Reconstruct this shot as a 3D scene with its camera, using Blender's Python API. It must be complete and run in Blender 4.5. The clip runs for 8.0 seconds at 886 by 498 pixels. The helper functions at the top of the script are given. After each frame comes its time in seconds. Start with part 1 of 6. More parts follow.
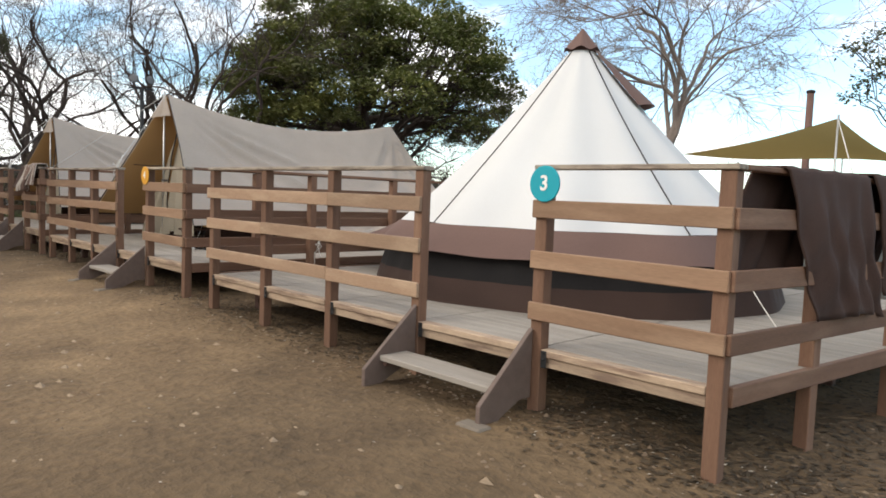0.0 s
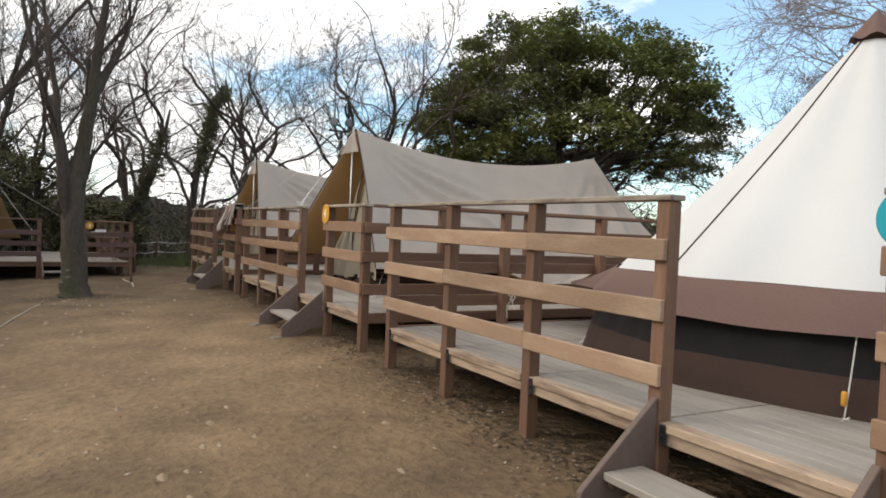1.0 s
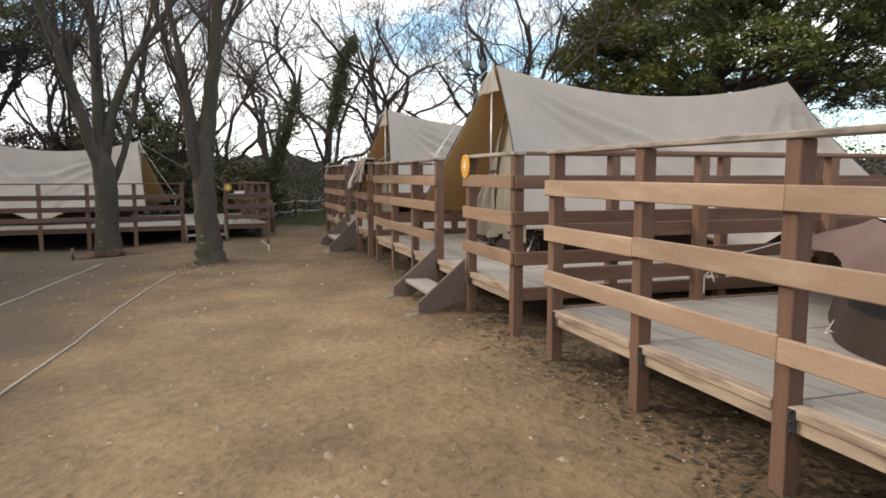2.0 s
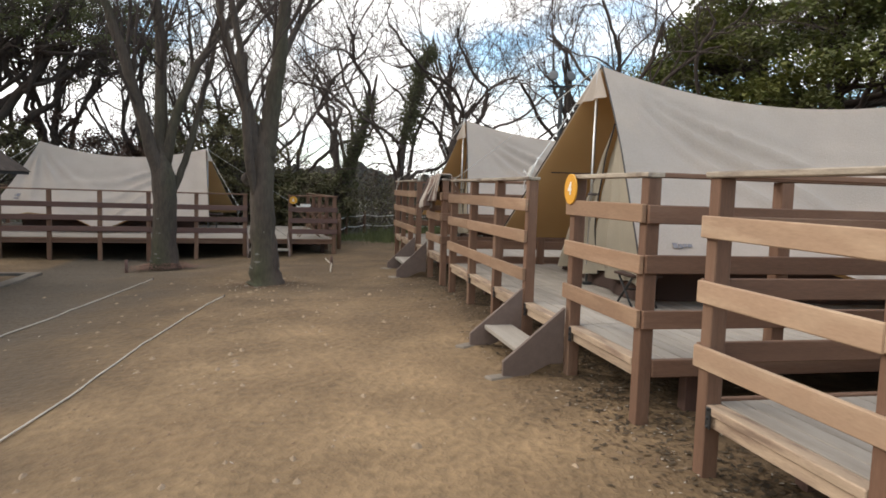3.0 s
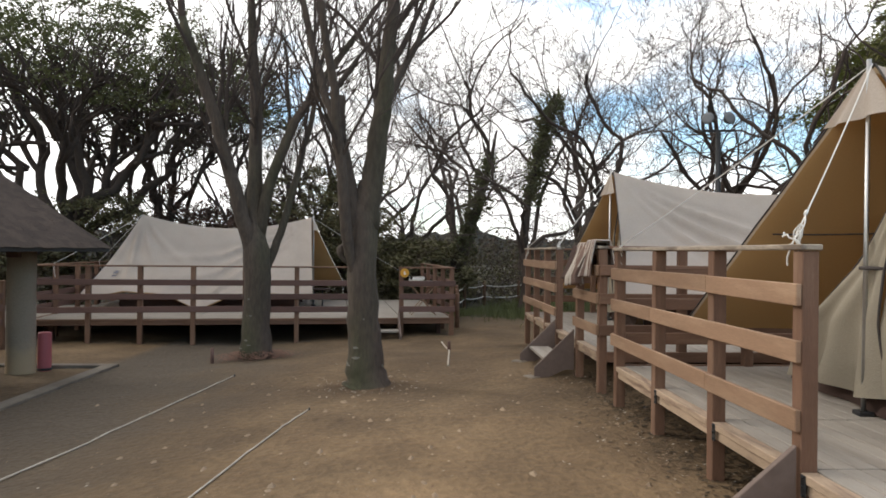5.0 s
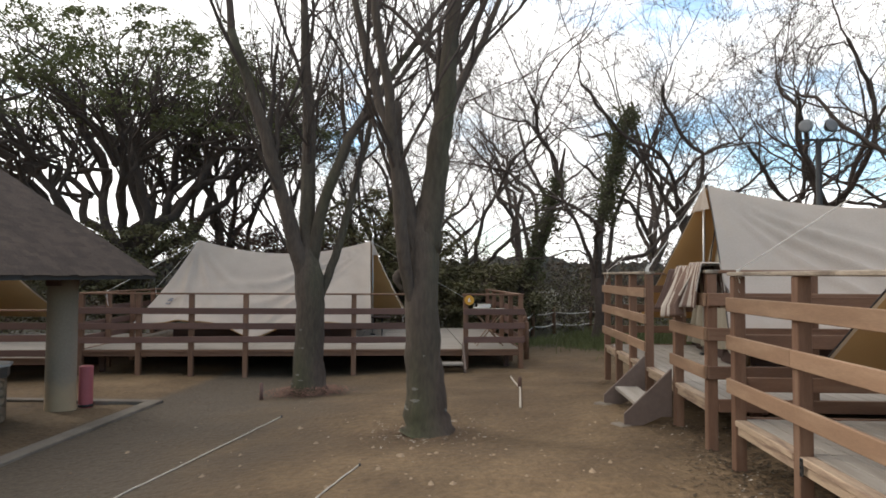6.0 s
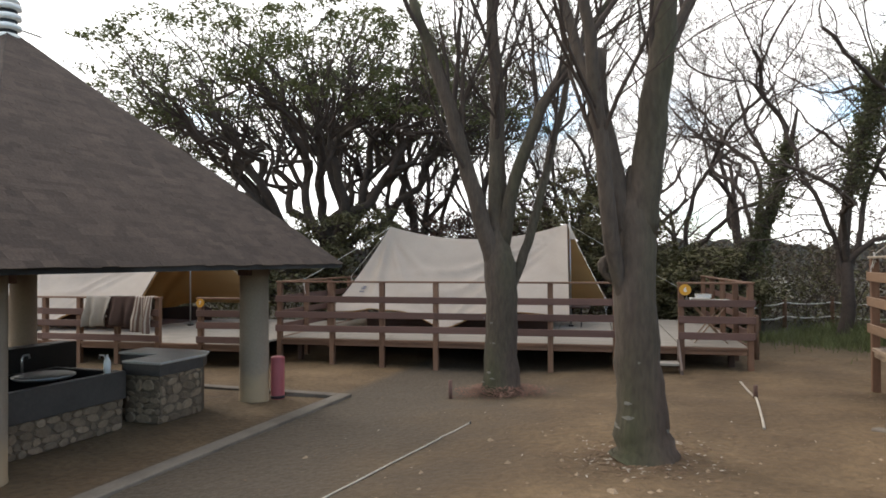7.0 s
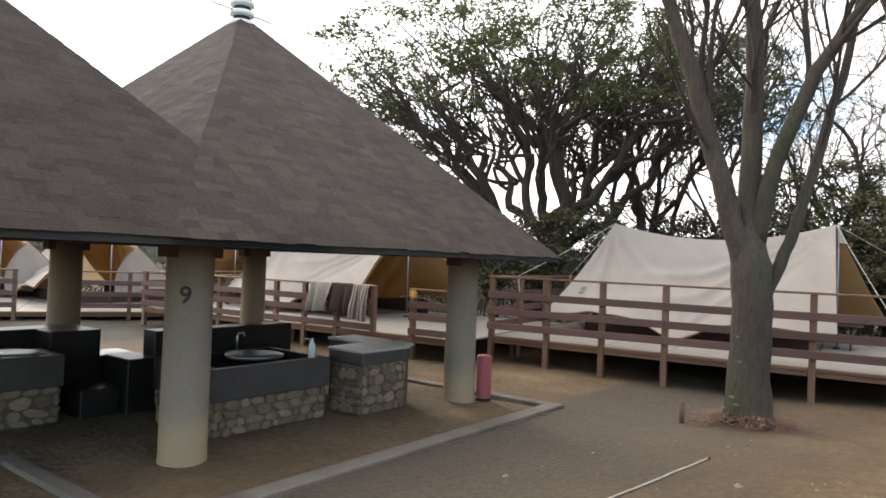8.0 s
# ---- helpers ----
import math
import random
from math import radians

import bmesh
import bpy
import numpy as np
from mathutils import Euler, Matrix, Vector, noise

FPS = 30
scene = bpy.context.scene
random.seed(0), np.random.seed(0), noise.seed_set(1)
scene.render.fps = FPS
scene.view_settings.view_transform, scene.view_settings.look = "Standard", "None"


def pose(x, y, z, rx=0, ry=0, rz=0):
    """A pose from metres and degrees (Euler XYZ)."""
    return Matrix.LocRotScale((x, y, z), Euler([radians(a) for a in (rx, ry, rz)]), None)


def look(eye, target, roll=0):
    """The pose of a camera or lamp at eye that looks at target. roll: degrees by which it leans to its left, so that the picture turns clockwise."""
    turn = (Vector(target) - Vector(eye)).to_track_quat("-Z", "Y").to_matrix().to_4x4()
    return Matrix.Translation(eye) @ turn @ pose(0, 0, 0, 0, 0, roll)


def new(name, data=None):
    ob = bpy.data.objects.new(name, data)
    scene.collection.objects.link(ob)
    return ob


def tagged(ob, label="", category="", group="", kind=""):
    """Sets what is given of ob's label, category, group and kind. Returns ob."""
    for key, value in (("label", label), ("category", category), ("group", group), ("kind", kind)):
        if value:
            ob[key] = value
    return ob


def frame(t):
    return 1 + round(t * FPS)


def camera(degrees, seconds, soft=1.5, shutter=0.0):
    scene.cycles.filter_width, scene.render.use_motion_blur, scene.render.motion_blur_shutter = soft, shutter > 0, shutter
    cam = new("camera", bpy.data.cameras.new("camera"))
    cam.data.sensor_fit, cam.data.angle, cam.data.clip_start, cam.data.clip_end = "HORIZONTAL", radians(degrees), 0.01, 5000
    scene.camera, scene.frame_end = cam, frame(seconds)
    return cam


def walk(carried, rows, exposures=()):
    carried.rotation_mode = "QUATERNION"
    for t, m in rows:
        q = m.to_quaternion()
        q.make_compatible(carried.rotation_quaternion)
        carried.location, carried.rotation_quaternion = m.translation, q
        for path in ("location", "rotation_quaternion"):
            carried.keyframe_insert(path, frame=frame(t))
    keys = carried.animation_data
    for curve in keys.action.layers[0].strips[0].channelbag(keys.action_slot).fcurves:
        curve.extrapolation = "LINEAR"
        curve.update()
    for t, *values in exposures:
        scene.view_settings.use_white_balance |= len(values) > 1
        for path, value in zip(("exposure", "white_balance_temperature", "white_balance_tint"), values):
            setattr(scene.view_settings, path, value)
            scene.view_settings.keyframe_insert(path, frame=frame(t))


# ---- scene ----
cam = camera(65.8, 8.0, soft=1.7)
PATH = [
    (0, (-0.153, 0.067, 1.401), (-0.103, 2.061, 1.25), 2.2),
    (0.5, (-0.17, 0.785, 1.403), (-0.337, 2.777, 1.367), 0.6),
    (1, (-0.433, 1.518, 1.395), (-0.93, 3.454, 1.341), 2.4),
    (1.5, (-0.716, 2.184, 1.402), (-1.426, 4.048, 1.248), 0.5),
    (2, (-1.07, 2.797, 1.441), (-1.929, 4.591, 1.228), 0.0),
    (3.3, (-2.097, 4.308, 1.522), (-3.147, 6.003, 1.363), 2.1),
    (3.5, (-2.229, 4.47, 1.548), (-3.217, 6.203, 1.406), 2.1),
    (4, (-2.605, 5.009, 1.58), (-3.584, 6.753, 1.547), 0.7),
    (4.5, (-3.096, 5.443, 1.602), (-4.194, 7.114, 1.61), 1.6),
    (5, (-3.554, 5.931, 1.581), (-4.869, 7.438, 1.589), 0.6),
    (5.2, (-3.725, 6.044, 1.599), (-5.138, 7.46, 1.633), 1.0),
    (6.3, (-4.602, 6.938, 1.599), (-6.07, 8.294, 1.69), -0.6),
    (6.5, (-4.823, 7.09, 1.6), (-6.413, 8.303, 1.593), -0.2),
    (7, (-5.289, 7.384, 1.622), (-7.064, 8.304, 1.656), -0.2),
    (7.5, (-5.715, 7.597, 1.622), (-7.666, 8.033, 1.697), 0.1),
    (8, (-6.199, 7.755, 1.502), (-8.174, 8.069, 1.534), 2.3),
]
EXPOSURES = [(0, 0.38), (0.5, 0.20), (1, 0.24), (2, 0.52), (3.5, 0.55), (4.5, 0.37), (5, 0.43), (6.5, 0.49), (7, 0.70), (7.5, 0.90), (8, 1.07)]
walk(cam, [(t, look(eye, target, roll)) for t, eye, target, roll in PATH], EXPOSURES)

# ---- world and sun ----
SUN_DIR = Vector((-0.90, -0.25, 0.50)).normalized()
world = bpy.data.worlds.new("sky")
scene.world = world
world.use_nodes = True
wn = world.node_tree
wn.nodes.clear()
w_out = wn.nodes.new("ShaderNodeOutputWorld")
w_bg = wn.nodes.new("ShaderNodeBackground")
w_sky = wn.nodes.new("ShaderNodeTexSky")
w_sky.sky_type = "NISHITA"
w_sky.sun_disc = False
w_sky.sun_elevation = math.asin(SUN_DIR.z)
w_sky.sun_rotation = math.atan2(SUN_DIR.x, SUN_DIR.y)
w_sky.air_density, w_sky.dust_density, w_sky.ozone_density = 1.0, 0.6, 1.5
w_co = wn.nodes.new("ShaderNodeTexCoord")
w_map = wn.nodes.new("ShaderNodeMapping")
w_map.inputs["Scale"].default_value = (1.0, 1.0, 2.6)
w_no = wn.nodes.new("ShaderNodeTexNoise")
w_no.inputs["Scale"].default_value = 3.2
w_no.inputs["Detail"].default_value = 7.0
w_no.inputs["Roughness"].default_value = 0.56
w_ramp = wn.nodes.new("ShaderNodeValToRGB")
w_ramp.color_ramp.elements[0].position, w_ramp.color_ramp.elements[0].color = 0.455, (0.10, 0.10, 0.10, 1)
w_ramp.color_ramp.elements[1].position, w_ramp.color_ramp.elements[1].color = 0.57, (1, 1, 1, 1)
w_mix = wn.nodes.new("ShaderNodeMix")
w_mix.data_type = "RGBA"
w_mix.inputs["B"].default_value = (11.0, 10.85, 10.7, 1)
wn.links.new(w_co.outputs["Generated"], w_map.inputs["Vector"])
wn.links.new(w_map.outputs["Vector"], w_no.inputs["Vector"])
w_dot = wn.nodes.new("ShaderNodeVectorMath")
w_dot.operation = "DOT_PRODUCT"
w_dot.inputs[1].default_value = SUN_DIR
w_add = wn.nodes.new("ShaderNodeMath")
w_add.operation = "MULTIPLY_ADD"
w_add.inputs[1].default_value = 0.20
wn.links.new(w_co.outputs["Generated"], w_dot.inputs[0])
wn.links.new(w_dot.outputs["Value"], w_add.inputs[0])
wn.links.new(w_no.outputs["Fac"], w_add.inputs[2])
wn.links.new(w_add.outputs["Value"], w_ramp.inputs["Fac"])
wn.links.new(w_ramp.outputs["Color"], w_mix.inputs["Factor"])
w_tint = wn.nodes.new("ShaderNodeVectorMath")
w_tint.operation = "MULTIPLY"
w_tint.inputs[1].default_value = (1.5, 1.75, 1.8)
wn.links.new(w_sky.outputs["Color"], w_tint.inputs[0])
wn.links.new(w_tint.outputs["Vector"], w_mix.inputs["A"])
wn.links.new(w_mix.outputs["Result"], w_bg.inputs["Color"])
w_bg.inputs["Strength"].default_value = 0.13
wn.links.new(w_bg.outputs["Background"], w_out.inputs["Surface"])

sun = new("sun", bpy.data.lights.new("sun", "SUN"))
sun.data.energy, sun.data.angle, sun.data.color = 1.1, radians(12), (1.0, 0.94, 0.85)
sun.matrix_basis = look((0, 0, 30), Vector((0, 0, 30)) - SUN_DIR)


# ---- materials ----
def material(name, color, rough=0.8, metal=0.0, vary=0.25, scale=6.0, fine=60.0, bump=0.3, bump_dist=0.004,
             stretch=(1, 1, 1), second=None, second_at=(0.45, 0.65), second_scale=1.2, per_object=0.0, translucent=0.0, thin_color=None):
    """A surface with variation at two scales, an optional second colour in patches, fine relief, and a shift per object."""
    m = bpy.data.materials.new(name)
    m.use_nodes = True
    nt = m.node_tree
    bs = nt.nodes["Principled BSDF"]
    co = nt.nodes.new("ShaderNodeTexCoord")
    mp = nt.nodes.new("ShaderNodeMapping")
    mp.inputs["Scale"].default_value = stretch
    nt.links.new(co.outputs["Object"], mp.inputs["Vector"])
    vec = mp.outputs["Vector"]
    oi = nt.nodes.new("ShaderNodeObjectInfo")
    if per_object:
        off = nt.nodes.new("ShaderNodeVectorMath")
        off.operation = "MULTIPLY_ADD"
        comb = nt.nodes.new("ShaderNodeCombineXYZ")
        for k in "XYZ":
            nt.links.new(oi.outputs["Random"], comb.inputs[k])
        nt.links.new(comb.outputs["Vector"], off.inputs[0])
        off.inputs[1].default_value = (31, 47, 59)
        nt.links.new(vec, off.inputs[2])
        vec = off.outputs["Vector"]
    big = nt.nodes.new("ShaderNodeTexNoise")
    big.inputs["Scale"].default_value, big.inputs["Detail"].default_value = scale, 5
    small = nt.nodes.new("ShaderNodeTexNoise")
    small.inputs["Scale"].default_value, small.inputs["Detail"].default_value = fine, 4
    nt.links.new(vec, big.inputs["Vector"])
    nt.links.new(vec, small.inputs["Vector"])
    add = nt.nodes.new("ShaderNodeMath")
    add.operation = "ADD"
    nt.links.new(big.outputs["Fac"], add.inputs[0])
    nt.links.new(small.outputs["Fac"], add.inputs[1])
    rng = nt.nodes.new("ShaderNodeMapRange")
    rng.inputs["From Min"].default_value, rng.inputs["From Max"].default_value = 0.6, 1.4
    rng.inputs["To Min"].default_value, rng.inputs["To Max"].default_value = 1 - vary, 1 + vary
    nt.links.new(add.outputs["Value"], rng.inputs["Value"])
    value = rng.outputs["Result"]
    if per_object:
        pr = nt.nodes.new("ShaderNodeMapRange")
        pr.inputs["To Min"].default_value, pr.inputs["To Max"].default_value = 1 - per_object, 1 + per_object
        nt.links.new(oi.outputs["Random"], pr.inputs["Value"])
        mul = nt.nodes.new("ShaderNodeMath")
        mul.operation = "MULTIPLY"
        nt.links.new(value, mul.inputs[0])
        nt.links.new(pr.outputs["Result"], mul.inputs[1])
        value = mul.outputs["Value"]
    base = nt.nodes.new("ShaderNodeRGB")
    base.outputs[0].default_value = (*color, 1)
    col = base.outputs[0]
    if second:
        no2 = nt.nodes.new("ShaderNodeTexNoise")
        no2.inputs["Scale"].default_value, no2.inputs["Detail"].default_value = second_scale, 6
        nt.links.new(vec, no2.inputs["Vector"])
        mr = nt.nodes.new("ShaderNodeMapRange")
        mr.inputs["From Min"].default_value, mr.inputs["From Max"].default_value = second_at
        nt.links.new(no2.outputs["Fac"], mr.inputs["Value"])
        mx = nt.nodes.new("ShaderNodeMix")
        mx.data_type = "RGBA"
        nt.links.new(mr.outputs["Result"], mx.inputs["Factor"])
        nt.links.new(col, mx.inputs["A"])
        mx.inputs["B"].default_value = (*second, 1)
        col = mx.outputs["Result"]
    tint = nt.nodes.new("ShaderNodeVectorMath")
    tint.operation = "SCALE"
    nt.links.new(col, tint.inputs[0])
    nt.links.new(value, tint.inputs["Scale"])
    nt.links.new(tint.outputs["Vector"], bs.inputs["Base Color"])
    bs.inputs["Roughness"].default_value = rough
    bs.inputs["Metallic"].default_value = metal
    bs.inputs["Specular IOR Level"].default_value = 0.3
    if bump:
        bp = nt.nodes.new("ShaderNodeBump")
        bp.inputs["Strength"].default_value, bp.inputs["Distance"].default_value = bump, bump_dist
        nt.links.new(add.outputs["Value"], bp.inputs["Height"])
        nt.links.new(bp.outputs["Normal"], bs.inputs["Normal"])
    if translucent:
        tr = nt.nodes.new("ShaderNodeBsdfTranslucent")
        tr.inputs["Color"].default_value = (*(thin_color or color), 1)
        ms = nt.nodes.new("ShaderNodeMixShader")
        ms.inputs["Fac"].default_value = translucent
        nt.links.new(bs.outputs["BSDF"], ms.inputs[1])
        nt.links.new(tr.outputs["BSDF"], ms.inputs[2])
        nt.links.new(ms.outputs["Shader"], nt.nodes["Material Output"].inputs["Surface"])
    return m


WOOD = material("brown_stained_post", (0.158, 0.085, 0.052), 0.75, vary=0.22, scale=2.0, fine=22, stretch=(1.0, 9, 9), bump=0.35, bump_dist=0.002,
                second=(0.21, 0.125, 0.08), second_at=(0.5, 0.75), second_scale=1.2, per_object=0.15)
WOOD_MID = material("brown_stained_board", (0.240, 0.145, 0.088), 0.75, vary=0.16, scale=2.0, fine=22, stretch=(1.0, 6, 6), bump=0.3, bump_dist=0.002,
                    second=(0.31, 0.20, 0.125), second_at=(0.48, 0.70), second_scale=1.4, per_object=0.12)
WOOD_PALE = material("faded_stained_board", (0.285, 0.185, 0.118), 0.75, vary=0.15, scale=2.2, fine=22, stretch=(1.0, 4.5, 4.5), bump=0.3, bump_dist=0.002,
                     second=(0.37, 0.26, 0.17), second_at=(0.50, 0.70), second_scale=1.6, per_object=0.16)
WOOD_DARK = material("dark_stained_wood", (0.100, 0.056, 0.042), 0.75, vary=0.22, scale=2.0, fine=24, stretch=(1.0, 9, 9), bump=0.3, bump_dist=0.002, per_object=0.14)
WOOD_RED = material("red_brown_stained_wood", (0.128, 0.072, 0.057), 0.75, vary=0.2, scale=2.0, fine=24, stretch=(1.0, 9, 9), bump=0.3, bump_dist=0.002, per_object=0.16)
WOOD_GREY = material("stringer_wood", (0.130, 0.092, 0.074), 0.7, vary=0.18, scale=2.0, fine=24, stretch=(1.0, 9, 9), bump=0.3, bump_dist=0.002, per_object=0.1)
DECKING = material("weathered_deck_board", (0.290, 0.255, 0.214), 0.8, vary=0.11, scale=1.5, fine=26, stretch=(1.0, 8, 8), bump=0.25, bump_dist=0.002,
                   second=(0.235, 0.200, 0.165), second_at=(0.45, 0.70), second_scale=1.4, per_object=0.05)
CAP_WOOD = material("weathered_cap_rail", (0.31, 0.255, 0.195), 0.8, vary=0.28, scale=4.0, fine=30, stretch=(1.0, 5, 5), bump=0.4, bump_dist=0.003,
                    second=(0.15, 0.115, 0.088), second_at=(0.48, 0.62), second_scale=3.0, per_object=0.12)
CLOD = material("dry_clod", (0.26, 0.19, 0.125), 0.95, vary=0.35, scale=3, fine=30)
DECK_EDGE = material("deck_edge_timber", (0.35, 0.255, 0.175), 0.75, vary=0.25, scale=3.0, fine=26, stretch=(1.2, 9, 9), bump=0.3, bump_dist=0.002,
                     second=(0.20, 0.135, 0.095), second_at=(0.48, 0.66), second_scale=2.4, per_object=0.12)
CANVAS = material("beige_canvas", (0.44, 0.378, 0.322), 0.9, vary=0.13, scale=2.6, fine=60, bump=0.3, bump_dist=0.02, translucent=0.25, thin_color=(0.75, 0.55, 0.32))
CANVAS_IN = material("tan_canvas_lining", (0.37, 0.235, 0.105), 0.9, vary=0.10, scale=1.5, fine=90, bump=0.2, bump_dist=0.004, translucent=0.30, thin_color=(0.46, 0.265, 0.11))
CANVAS_WHITE = material("white_canvas", (0.67, 0.655, 0.63), 0.9, vary=0.06, scale=1.2, fine=110, bump=0.2, bump_dist=0.005, translucent=0.2, thin_color=(0.8, 0.75, 0.68))
CANVAS_BROWN = material("brown_canvas", (0.142, 0.086, 0.070), 0.9, vary=0.12, scale=1.5, fine=100, bump=0.25, bump_dist=0.005)
# dark brown canvas; for the bell tent's wall, brown canvas with shade painted in
CANVAS_DARK = material("dark_and_shaded_brown_canvas", (0.050, 0.029, 0.022), 0.9, vary=0.15, scale=1.5, fine=100, bump=0.25, bump_dist=0.005)
MESH_DARK = material("dark_window_mesh", (0.010, 0.008, 0.0075), 0.8, vary=0.2)
TARP = material("olive_tarp", (0.25, 0.19, 0.085), 0.9, vary=0.1, scale=1.0, fine=60, translucent=0.3, thin_color=(0.36, 0.26, 0.09))
PIPING = material("dark_piping", (0.06, 0.05, 0.045), 0.9)
ROPE_DULL = material("soiled_rope", (0.46, 0.40, 0.325), 0.95, vary=0.25, fine=120)
ROPE = material("white_rope", (0.62, 0.58, 0.52), 0.9, vary=0.15, fine=200)
STEEL = material("brushed_steel", (0.45, 0.44, 0.42), 0.35, metal=0.9, vary=0.1)
MARK = material("grey_violet_print", (0.19, 0.175, 0.18), 0.9, vary=0.2)
GLASS_DARK = material("dusty_lamp_glass", (0.15, 0.15, 0.15), 0.6, vary=0.2, bump=0)
IRON = material("dark_iron", (0.03, 0.03, 0.03), 0.5, metal=0.3, vary=0.2)
TEAL = material("teal_paint", (0.012, 0.30, 0.36), 0.5, vary=0.05, bump=0)
YELLOW = material("yellow_paint", (0.62, 0.30, 0.035), 0.5, vary=0.06, bump=0)
WHITE = material("white_paint", (0.78, 0.75, 0.70), 0.5, vary=0.04, bump=0)
TOWEL = material("dark_brown_blanket", (0.064, 0.038, 0.030), 0.98, vary=0.25, scale=3, fine=140, bump=0.6, bump_dist=0.006)
TOWEL_CREAM = material("cream_towel", (0.42, 0.36, 0.30), 0.98, vary=0.15, scale=3, fine=140, bump=0.6, bump_dist=0.006)
TOWEL_STRIPE = material("striped_towel", (0.17, 0.11, 0.085), 0.98, vary=0.2, scale=3, fine=140, bump=0.6, bump_dist=0.006)
TOWEL_GREY = material("grey_towel", (0.30, 0.262, 0.22), 0.98, vary=0.2, scale=3, fine=140, bump=0.6, bump_dist=0.006)
SOIL = material("bare_earth", (0.105, 0.068, 0.0358), 0.95, vary=0.36, scale=1.4, fine=14.0, bump=0.9, bump_dist=0.04,
                second=(0.136, 0.0895, 0.0475), second_at=(0.42, 0.64), second_scale=0.9)


def blend_gravel(m):
    """Turns the earth into dark compacted gravel towards the shelter, with a ragged edge."""
    nt = m.node_tree
    bs = nt.nodes["Principled BSDF"]
    link = bs.inputs["Base Color"].links[0]
    was = link.from_socket
    co = nt.nodes.new("ShaderNodeTexCoord")
    # the dry, pale, much-walked stretch in front of the decks
    mp = nt.nodes.new("ShaderNodeMapping")
    mp.inputs["Location"].default_value, mp.inputs["Scale"].default_value = (5.6 / 4.6, 1.9 / 2.3, 0), (1 / 4.6, 1 / 2.3, 0)
    nt.links.new(co.outputs["Object"], mp.inputs["Vector"])
    ln = nt.nodes.new("ShaderNodeVectorMath")
    ln.operation = "LENGTH"
    nt.links.new(mp.outputs["Vector"], ln.inputs[0])
    n3 = nt.nodes.new("ShaderNodeTexNoise")
    n3.inputs["Scale"].default_value, n3.inputs["Detail"].default_value = 1.1, 6
    nt.links.new(co.outputs["Object"], n3.inputs["Vector"])
    a3 = nt.nodes.new("ShaderNodeMath")
    a3.operation = "MULTIPLY_ADD"
    a3.inputs[1].default_value = 0.9
    nt.links.new(n3.outputs["Fac"], a3.inputs[0])
    nt.links.new(ln.outputs["Value"], a3.inputs[2])
    m3 = nt.nodes.new("ShaderNodeMapRange")
    m3.interpolation_type = "SMOOTHSTEP"
    m3.inputs["From Min"].default_value, m3.inputs["From Max"].default_value = 1.75, 0.75
    m3.inputs["To Min"].default_value, m3.inputs["To Max"].default_value = 1.0, 1.62
    nt.links.new(a3.outputs["Value"], m3.inputs["Value"])
    vs = nt.nodes.new("ShaderNodeVectorMath")
    vs.operation = "SCALE"
    nt.links.new(was, vs.inputs[0])
    nt.links.new(m3.outputs["Result"], vs.inputs["Scale"])
    was = vs.outputs["Vector"]
    sep = nt.nodes.new("ShaderNodeSeparateXYZ")
    nt.links.new(co.outputs["Object"], sep.inputs["Vector"])
    no = nt.nodes.new("ShaderNodeTexNoise")
    no.inputs["Scale"].default_value, no.inputs["Detail"].default_value = 0.9, 6
    nt.links.new(co.outputs["Object"], no.inputs["Vector"])
    ad = nt.nodes.new("ShaderNodeMath")
    ad.operation = "MULTIPLY_ADD"
    ad.inputs[1].default_value = 2.2
    nt.links.new(no.outputs["Fac"], ad.inputs[0])
    nt.links.new(sep.outputs["Y"], ad.inputs[2])
    mr = nt.nodes.new("ShaderNodeMapRange")
    mr.interpolation_type = "SMOOTHSTEP"
    mr.inputs["From Min"].default_value, mr.inputs["From Max"].default_value = -2.0, -4.4
    nt.links.new(ad.outputs["Value"], mr.inputs["Value"])
    # bare earth again on the shelter's floor, and dark leaf mould under the trees round the yard
    inside = nt.nodes.new("ShaderNodeMapRange")
    inside.inputs["From Min"].default_value, inside.inputs["From Max"].default_value = -6.75, -6.55
    nt.links.new(sep.outputs["Y"], inside.inputs["Value"])
    both = nt.nodes.new("ShaderNodeMath")
    both.operation = "MULTIPLY"
    nt.links.new(mr.outputs["Result"], both.inputs[0])
    nt.links.new(inside.outputs["Result"], both.inputs[1])
    mp2 = nt.nodes.new("ShaderNodeMapping")
    mp2.inputs["Location"].default_value, mp2.inputs["Scale"].default_value = (6.0 / 15.5, 3.5 / 12.0, 0), (1 / 15.5, 1 / 12.0, 0)
    nt.links.new(co.outputs["Object"], mp2.inputs["Vector"])
    l2 = nt.nodes.new("ShaderNodeVectorMath")
    l2.operation = "LENGTH"
    nt.links.new(mp2.outputs["Vector"], l2.inputs[0])
    a4 = nt.nodes.new("ShaderNodeMath")
    a4.operation = "MULTIPLY_ADD"
    a4.inputs[1].default_value = 0.35
    nt.links.new(no.outputs["Fac"], a4.inputs[0])
    nt.links.new(l2.outputs["Value"], a4.inputs[2])
    wood = nt.nodes.new("ShaderNodeMapRange")
    wood.inputs["From Min"].default_value, wood.inputs["From Max"].default_value = 1.08, 1.28
    nt.links.new(a4.outputs["Value"], wood.inputs["Value"])
    mould = nt.nodes.new("ShaderNodeMix")
    mould.data_type = "RGBA"
    mould.inputs["B"].default_value = (0.045, 0.038, 0.024, 1)
    sc = nt.nodes.new("ShaderNodeTexNoise")
    sc.inputs["Scale"].default_value, sc.inputs["Detail"].default_value = 26, 5
    nt.links.new(co.outputs["Object"], sc.inputs["Vector"])
    ra = nt.nodes.new("ShaderNodeValToRGB")
